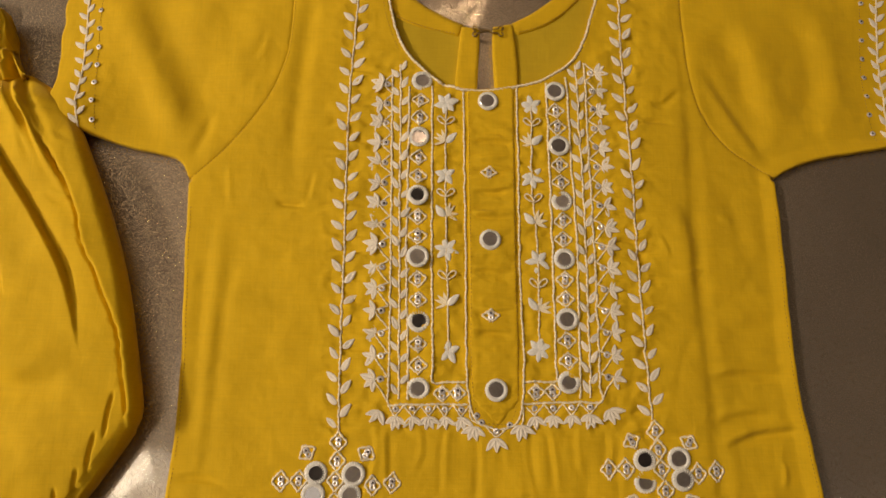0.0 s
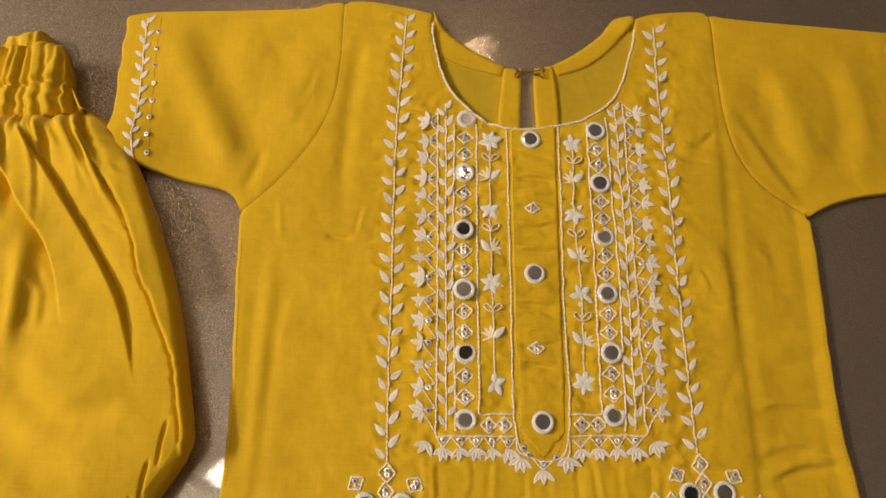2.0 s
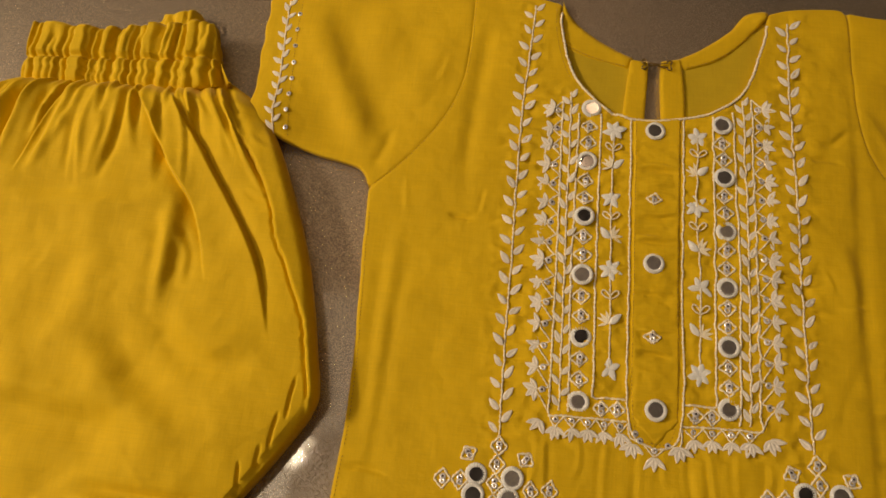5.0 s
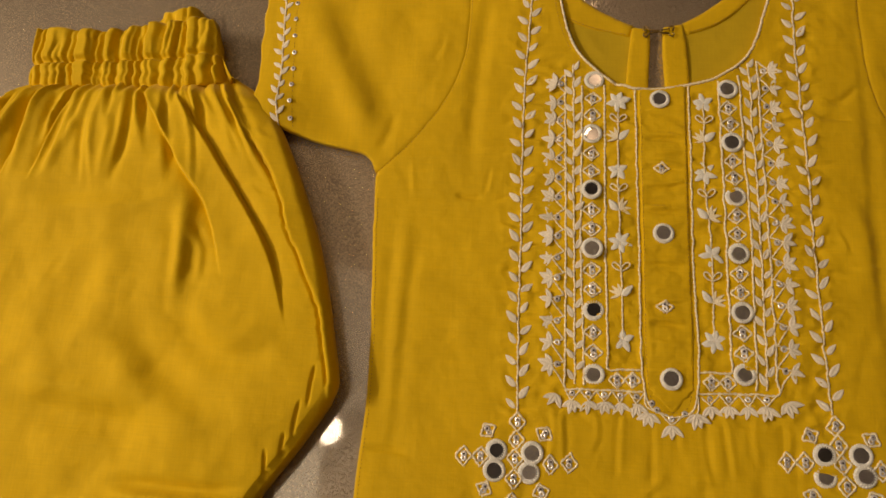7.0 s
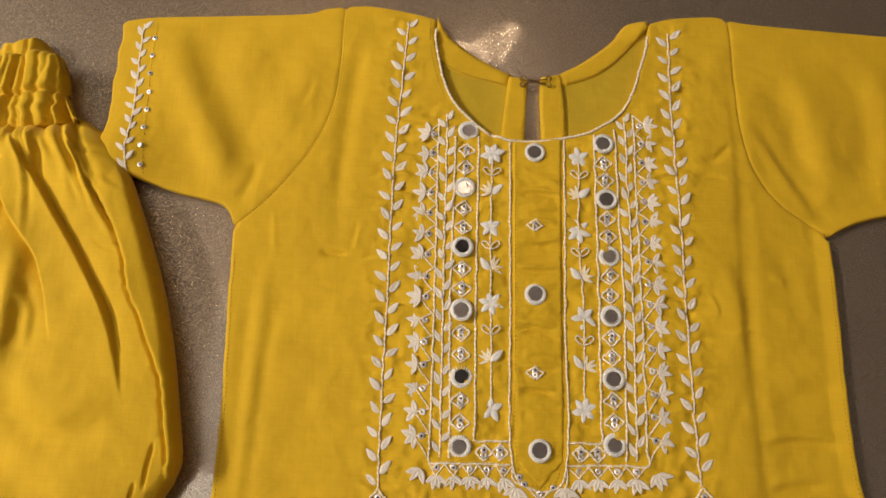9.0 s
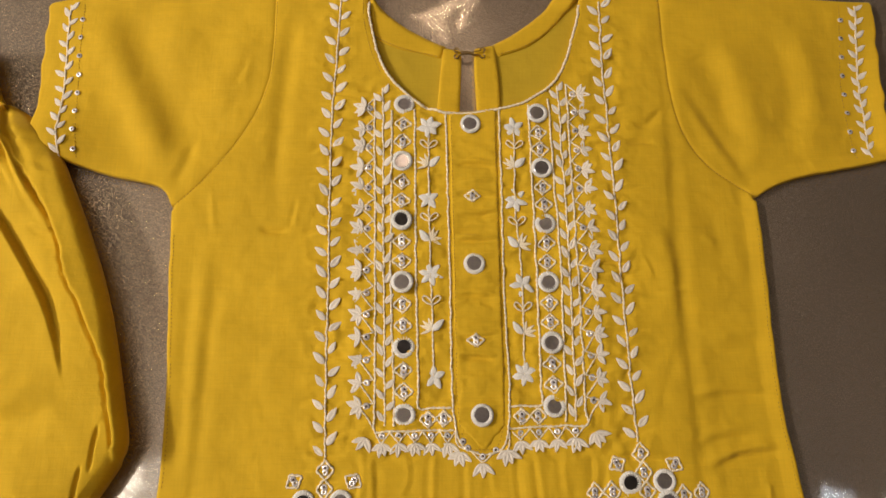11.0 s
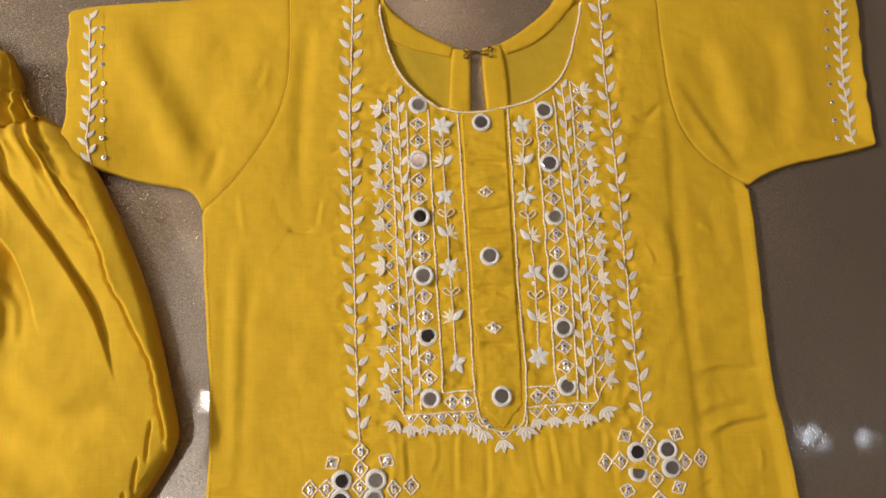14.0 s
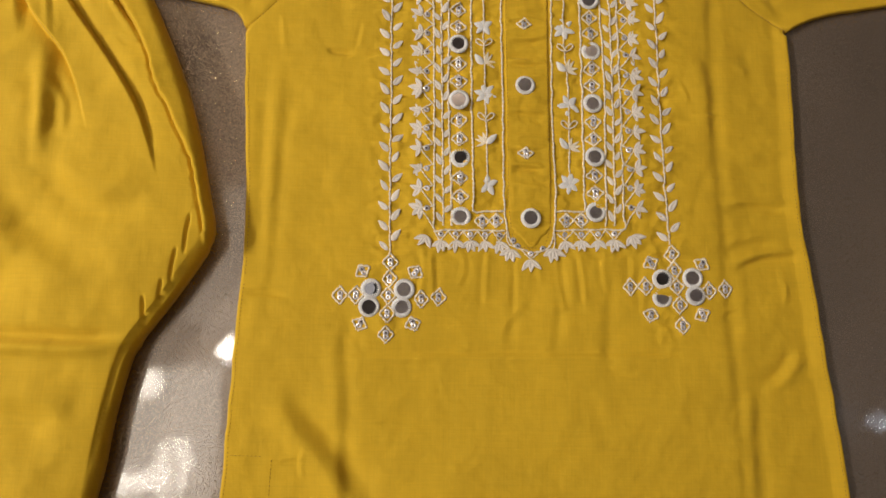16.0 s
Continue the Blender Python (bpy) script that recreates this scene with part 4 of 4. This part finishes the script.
def sequin(x, y, parent, bead=True, size=1.0):
    s = put("sequin", SEQUIN, x, y, rng.uniform(0, 360), size, parent, 0.0004, (rng.uniform(-13, 13), rng.uniform(-13, 13)), "round silver sequin")
    if bead:
        put("bead", BEAD, x + rng.uniform(-0.0002, 0.0002), y + rng.uniform(-0.0003, 0.0003), 0, size * 0.75, parent, 0.0009, label="tiny smoke-grey bead")
    return s


def diamond(x, y, w=0.0052, h=0.0046, turn=0.0, double=True, size=1.0):
    """A lozenge of cream thread round one or two sequins."""
    c, s = math.cos(radians(turn)), math.sin(radians(turn))
    lines = []
    for f in (1, -1):
        raw = [(0, -h), (f * w * 0.50, -h * 0.52), (f * w, 0), (f * w * 0.52, h * 0.50), (0, h)]
        lines.append([(x + px * c - py * s + rng.uniform(-0.0002, 0.0002), y + px * s + py * c + rng.uniform(-0.0002, 0.0002)) for px, py in raw])
    frame_ob = cord_part("lozenge", lines, kurta, 0.00060, CREAM, "lozenge of cream chain stitch round silver sequins", 0.0007)
    if double:
        for k in (-1, 1):
            sequin(x - s * k * 0.0013 * size, y + c * k * 0.0013 * size, frame_ob, k > 0, 1.12 * size)
    else:
        sequin(x, y, frame_ob, True, 1.05 * size)
    return frame_ob


def along(line, s):
    """The point and heading at the share s of a line."""
    q = spline(line, 0.002)
    d = np.r_[0, np.cumsum(np.linalg.norm(np.diff(q, axis=0), axis=1))]
    at = [float(np.interp(s * d[-1], d, q[:, i])) for i in (0, 1)]
    ahead = [float(np.interp(min(s * d[-1] + 0.003, d[-1]), d, q[:, i])) for i in (0, 1)]
    back = [float(np.interp(max(s * d[-1] - 0.003, 0), d, q[:, i])) for i in (0, 1)]
    return at, math.degrees(math.atan2(ahead[1] - back[1], ahead[0] - back[0]))


def vine(line, pairs, size=1.0, spread=40, label="", start=0.0, leaves=LEAF, offset=0.0013):
    """A stem with leaves by turns on either side, which point along the line."""
    stem = cord_part("vine", [line], kurta, 0.00055, CREAM, label)
    for i in range(pairs):
        for side in (1, -1):
            s = start + (1 - start) * (i + (0.22 if side > 0 else 0.68)) / pairs
            (x, y), head = along(line, s)
            turn = head + side * (spread + rng.uniform(-9, 9))
            n = radians(head + 90 * side)
            put("leaf", rng.choice(leaves), x + math.cos(n) * offset * size, y + math.sin(n) * offset * size, turn, size * rng.uniform(0.86, 1.06), stem, 0.0004)
    return stem


# the button placket down the front
plk = ring(spline([(-0.0185, 0.2075), (0.0120, 0.2095)]), spline([(0.0120, 0.2095), (0.0125, 0.10), (0.0128, 0.0125)]), [(0.0095, 0.0085), (-0.0005, -0.0022)], [(-0.0115, 0.0085), (-0.0150, 0.0130)],
           spline([(-0.0150, 0.0130), (-0.0168, 0.10), (-0.0185, 0.2075)]))


def placket_height(xy):
    d = to_line(xy, plk, True)[0]
    return kurta_height(xy) - 0.0005 + 0.0014 * rounded(d, 0.0016) + 0.0006 * waves(xy, 90, 8.0, (0.25, 1.8))


panel("placket", plk, 0.0012, placket_height, COTTON, kurta, "pointed mustard placket with stitched edges", base=0.001, rim=(0.0004, 0.0012))

# stitching in mustard thread
STITCH_LINES = [armhole_left + np.array([0.0012, 0.0006]), armhole_right + np.array([-0.0012, 0.0004]),
                spline([(-0.0170, 0.203), (-0.0155, 0.10), (-0.0137, 0.0138), (-0.0006, -0.0003), (0.0112, 0.0130), (0.0110, 0.10), (0.0105, 0.204)]),
                spline([(-0.0175, 0.2062), (0.0112, 0.2080)]), spline([(-0.0745, 0.292), (-0.0735, 0.272), (-0.0685, 0.250), (-0.062, 0.234)]),
                spline([(-0.255, 0.281), (-0.254, 0.25), (-0.252, 0.221), (-0.2455, 0.170)]), spline([(0.246, 0.287), (0.242, 0.234), (0.242, 0.21), (0.2445, 0.177)]),
                side_left[6:] + np.array([0.0028, 0]), side_right[:-6] + np.array([-0.0030, 0]),
                spline([(-0.1815, -0.1285), (-0.163, -0.129)]), spline([(-0.157, -0.131), (-0.158, -0.165), (-0.159, -0.25)])]
for line in STITCH_LINES:
    bm = bmesh.new()
    q = spline(line, 0.0006)
    for i in range(0, len(q) - 3, 4):
        if rng.random() < 0.94:
            cord(bm, q[i:i + 3], 0.00014, 0.00020, 0.01, sides=5, height=lambda p: lie(p) + (0.0010 if inside(p, plk).all() else 0.0))
    part("stitching", bm, STITCH, kurta, "row of fine mustard running stitches")
for line, level in ((face_left[::-1] + np.array([0, 0.0008]), 0.0040), (face_right + np.array([0, 0.0008]), 0.0040)):
    bm = bmesh.new()
    q = spline(line, 0.0006)
    for i in range(0, len(q) - 3, 4):
        cord(bm, q[i:i + 3], 0.00020, 0, 0.01, sides=5, height=lambda p: np.full(len(p), level))
    part("stitching", bm, STITCH, kurta, "row of fine mustard running stitches")

# braid round the neck and beside the placket
cord_part("neck_braid", [neck_front[4:-3] + np.array([0, -0.0022])], kurta, 0.00078, CREAM, "twisted cream braid along the neck edge", lift=0.0005)
cord_part("braid", [[(-0.0203, 0.207), (-0.0184, 0.10), (-0.0162, 0.0125), (-0.0010, -0.0045)]], kurta, 0.00054, CREAM, "twisted cream braid beside the placket")
cord_part("braid", [[(0.0138, 0.2095), (0.0140, 0.10), (0.0142, 0.0105), (-0.0008, -0.0045)]], kurta, 0.00054, CREAM, "twisted cream braid beside the placket")

# straight border lines of the yoke
for line in ([(-0.0545, 0.208), (-0.0540, 0.10), (-0.0510, 0.0125)], [(-0.0400, 0.2085), (-0.0388, 0.10), (-0.0370, 0.0225), (-0.0180, 0.0228)],
             [(-0.0655, 0.218), (-0.0632, 0.10), (-0.0620, 0.0100), (-0.0170, 0.0104)], [(0.0325, 0.2115), (0.0340, 0.10), (0.0340, 0.0242), (0.0145, 0.0232)],
             [(0.0455, 0.2165), (0.0490, 0.10), (0.0475, 0.0145)], [(0.0577, 0.228), (0.0592, 0.10), (0.0594, 0.0130), (0.0150, 0.0112)]):
    cord_part("border_line", [np.vstack([spline([a, b], 0.01)[:-1] for a, b in zip(line, line[1:])] + [[line[-1]]])], kurta, 0.00058, CREAM, "straight line of cream stem stitch")

# mirrors and sequinned lozenges, down both sides of the placket
for column, line in (("a", [(-0.0470, 0.2120), (-0.0478, 0.138), (-0.0452, 0.0190)]), ("b", [(0.0382, 0.2060), (0.0405, 0.133), (0.0412, 0.0235)])):
    for i in range(6):
        (x, y), head = along(line, i / 5)
        mirror(x + rng.uniform(-0.0003, 0.0003), y)
        if i < 5:
            for k in (0.345, 0.665):
                (x, y), head = along(line, (i + k) / 5)
                diamond(x, y, 0.0052, 0.0049, head + 90 + rng.uniform(-4, 4))
for x, y in ((-0.0047, 0.1985), (-0.0038, 0.1075), (-0.0008, 0.0185)):
    mirror(x, y, 0.97, (3.2, 1.5)).location.z += 0.0009
for x, y in ((-0.0042, 0.1505), (-0.0036, 0.0615)):
    diamond(x, y, 0.0046, 0.0036, 0, True, 0.9).location.z += 0.0010
for x, y in ((-0.0317, 0.0164), (-0.0228, 0.0168), (0.0222, 0.0178), (0.0317, 0.0180)):
    diamond(x, y, 0.0043, 0.0045, 0)

# leafy vines
vine([(-0.0898, -0.006), (-0.0908, 0.052), (-0.0912, 0.104), (-0.092, 0.146), (-0.092, 0.209), (-0.090, 0.258), (-0.0888, 0.2895)], 23, 1.0, 42, "long cream vine with small padded leaves")
vine([(0.0882, 0.003), (0.0862, 0.053), (0.0852, 0.112), (0.0840, 0.172), (0.0828, 0.220), (0.0822, 0.254), (0.0828, 0.2885)], 22, 1.0, 42, "long cream vine with small padded leaves")
vine([(-0.0562, 0.0130), (-0.0582, 0.102), (-0.0604, 0.2235)], 17, 0.88, 30, "cream vine with close-set leaves in the yoke", offset=0.0012)
vine([(0.0532, 0.0150), (0.0541, 0.107), (0.0520, 0.2265)], 18, 0.88, 30, "cream vine with close-set leaves in the yoke", offset=0.0012)
for line, n in (([(-0.255, 0.1725), (-0.258, 0.19), (-0.2592, 0.21), (-0.2612, 0.234), (-0.263, 0.259), (-0.2635, 0.2805)], 10), ([(0.2542, 0.179), (0.254, 0.209), (0.2542, 0.239), (0.2572, 0.287)], 11)):
    vine(line, n, 0.86, 38, "cream leafy vine along the sleeve cuff", leaves=LEAF[:3], offset=0.0004)
    for i in range(8):
        (x, y), head = along(line, (i + 0.4) / 8.2)
        sequin(x + (0.0082 if x < 0 else -0.0105), y, kurta, True, 0.9)

# star flowers on stems beside the placket
for f, line in ((1, [(-0.0282, 0.0405), (-0.0300, 0.101), (-0.0310, 0.149), (-0.0312, 0.1965)]), (-1, [(0.0245, 0.0420), (0.0250, 0.095), (0.0222, 0.148), (0.0230, 0.1965)])):
    stem = cord_part("flower_stem", [line], kurta, 0.00048, CREAM, "cream stem set with white star flowers")
    for i, (x, y) in enumerate(line):
        put("star_flower", STAR[(i + (f > 0)) % 4], x, y, rng.uniform(15, 45), rng.uniform(0.95, 1.08), stem, 0.0003, label="padded white star flower with six petals")
    for i in range(3):
        a, b = np.array(line[i]), np.array(line[i + 1])
        up = math.degrees(math.atan2(*(b - a)[::-1]))
        flip = ((1, -1, 1) if f > 0 else (-1, -1, 1))[i]
        at = a + (b - a) * 0.70
        for side in (1, -1):
            put("leaf", LOOP, *at, up + side * 48, 1.0, stem, 0.0004)
        at = a + (b - a) * 0.44
        put("leaf", rng.choice(LEAF_FULL), at[0] + flip * 0.0006, at[1], up - flip * 40, 1.12, stem, 0.0002)
        put("bud", BUD[i % 2], at[0] - flip * 0.0004, at[1] + 0.0008, up + flip * 62, 1.15, stem, 0.0002)

# zigzag with fan flowers and sequins round the yoke
for f, inner, outer, n in ((-1, [(-0.0650, 0.2165), (-0.0642, 0.10), (-0.0630, 0.0120)], [(-0.0715, 0.2150), (-0.0722, 0.10), (-0.0705, 0.0165)], 15),
                           (1, [(0.0582, 0.2275), (0.0600, 0.10), (0.0602, 0.0150)], [(0.0648, 0.2265), (0.0675, 0.10), (0.0675, 0.0195)], 16)):
    pts = []
    for i in range(n):
        pts.append(along(inner, i / n)[0])
        pts.append(along(outer, (i + 0.45) / n)[0])
    pts.append(along(inner, 1)[0])
    zig = np.vstack([spline([a, b], 0.001)[:-1] for a, b in zip(pts, pts[1:])])
    border = cord_part("zigzag", [zig], kurta, 0.00045, CREAM, "zigzag of cream thread with white fan flowers")
    for i in range(n):
        (x, y), head = along(outer, (i + 0.45) / n)
        put("fan_flower", FAN[i % 4], x + rng.uniform(-0.0004, 0.0004), y, (0 if f > 0 else 180) + rng.uniform(-12, 12) + (-18 * f if i == n - 1 else 0), rng.uniform(0.88, 1.05), border, 0.0004, label="small white fan-shaped flower")
        (u, v), head = along(inner, (i + 0.45) / n)
        sequin((x * 0.50 + u * 0.50), y, border, rng.random() < 0.35, 1.12)
for x0, x1, y0, y1, n in ((-0.0625, -0.0160, 0.0098, 0.0100, 5), (0.0580, 0.0160, 0.0122, 0.0104, 4)):
    pts = []
    for i in range(n):
        pts.append((x0 + (x1 - x0) * i / n, y0 + (y1 - y0) * i / n))
        pts.append((x0 + (x1 - x0) * (i + 0.5) / n, y0 + (y1 - y0) * i / n - 0.0066))
    pts.append((x1, y1))
    border = cord_part("zigzag", [np.vstack([spline([a, b], 0.001)[:-1] for a, b in zip(pts, pts[1:])])], kurta, 0.00045, CREAM, "zigzag of cream thread with white fan flowers")
    for i in range(n):
        x, y = pts[2 * i + 1]
        put("fan_flower", FAN_DOWN[i % 4], x, y - 0.0002, -90 + rng.uniform(-8, 8), rng.uniform(0.88, 1.0), border, 0.0004, label="small white fan-shaped flower")
        sequin(x, y + 0.0042, border, rng.random() < 0.4)
corner = cord_part("zigzag", [[(-0.0162, 0.0100), (-0.0148, 0.0020), (-0.0075, -0.0012), (-0.0010, -0.0070), (0.0060, -0.0020), (0.0135, -0.0005), (0.0148, 0.0095)]], kurta, 0.00045, CREAM, "zigzag of cream thread below the placket point")
for x, y, a in ((-0.0668, 0.0062, -125), (-0.0135, -0.0018, -95), (-0.0008, -0.0080, -90), (0.0132, -0.0010, -85), (0.0640, 0.0085, -60)):
    put("fan_flower", FAN_DOWN[rng.randrange(4)], x, y, a, 1.05, corner, 0.0005, label="small white fan-shaped flower")
for x, y in ((-0.0092, 0.0006), (-0.0010, -0.0042), (0.0068, -0.0008), (-0.0120, 0.0042)):
    sequin(x, y, corner, True)

# the two mirror rosettes below the vines
for cx, cy, skew, glasses in ((-0.0900, -0.0325, 0.0, ((-0.0110, 0.0048), (0.0098, 0.0046), (-0.0118, -0.0064), (0.0082, -0.0066))),
                              (0.0917, -0.0245, 2.0, ((-0.0095, 0.0055), (0.0100, 0.0064), (-0.0095, -0.0062), (0.0113, -0.0046)))):
    for dx, dy in glasses:
        mirror(cx + dx, cy + dy, 0.98)
    for dy in (0.0216, 0.0112, 0.0008, -0.0107, -0.0235):
        diamond(cx + 0.0004 * dy / 0.01 * (1 if cx < 0 else -3), cy + dy, 0.0045, 0.0054, skew, True, 0.9)
    for dx, dy in ((-0.0298, 0.0004), (-0.0200, 0.0008), (0.0205, -0.0012), (0.0312, 0.0000)):
        diamond(cx + dx, cy + dy, 0.0045, 0.0056, skew + rng.uniform(-5, 5), True, 0.9)
    for dx, dy, a in ((-0.0162, 0.0158, 28), (0.0166, 0.0155, -32), (-0.0170, -0.0170, -20), (0.0156, -0.0166, 22)):
        diamond(cx + dx, cy + dy, 0.0048, 0.0044, a + rng.uniform(-8, 8), True, 0.9)

# the hook and eye that close the back of the neck
def wire_part(name, lines, parent, label):
    bm = bmesh.new()
    for line in lines:
        p = np.array(line, float)
        q = spline(p, 0.0004)
        cord(bm, q[:, :2], 0.00042, 0, 0.05, height=lambda xy, q=q: q[:, 2], sides=7)
    return part(name, bm, BRASS, parent, label)


def loop(cx, cy, r, a0, a1, z, n=14):
    return [(cx + r * math.cos(radians(a0 + (a1 - a0) * i / n)), cy + r * math.sin(radians(a0 + (a1 - a0) * i / n)), z) for i in range(n + 1)]


hook_ob = wire_part("hook", [loop(-0.0128, 0.2512, 0.0015, 300, 0, 0.0062) + [(-0.0098, 0.2500, 0.0066), (-0.0035, 0.2492, 0.0068), (-0.0022, 0.2486, 0.0074), (-0.0040, 0.2481, 0.0076), (-0.0080, 0.2486, 0.0074)],
                             loop(-0.0128, 0.2466, 0.0015, 60, 360, 0.0062) + [(-0.0098, 0.2478, 0.0066), (-0.0040, 0.2486, 0.0068)]], kurta, "small dull brass hook at the back neck")
eye_ob = wire_part("eye", [loop(0.0042, 0.2516, 0.0015, 200, -80, 0.0062)[::-1] + [(0.0018, 0.2508, 0.0064), (-0.0018, 0.2500, 0.0064), (-0.0034, 0.2488, 0.0062), (-0.0018, 0.2478, 0.0064), (0.0018, 0.2476, 0.0064)] + loop(0.0042, 0.2470, 0.0015, 160, 440, 0.0062)], kurta, "small dull brass wire eye at the back neck")
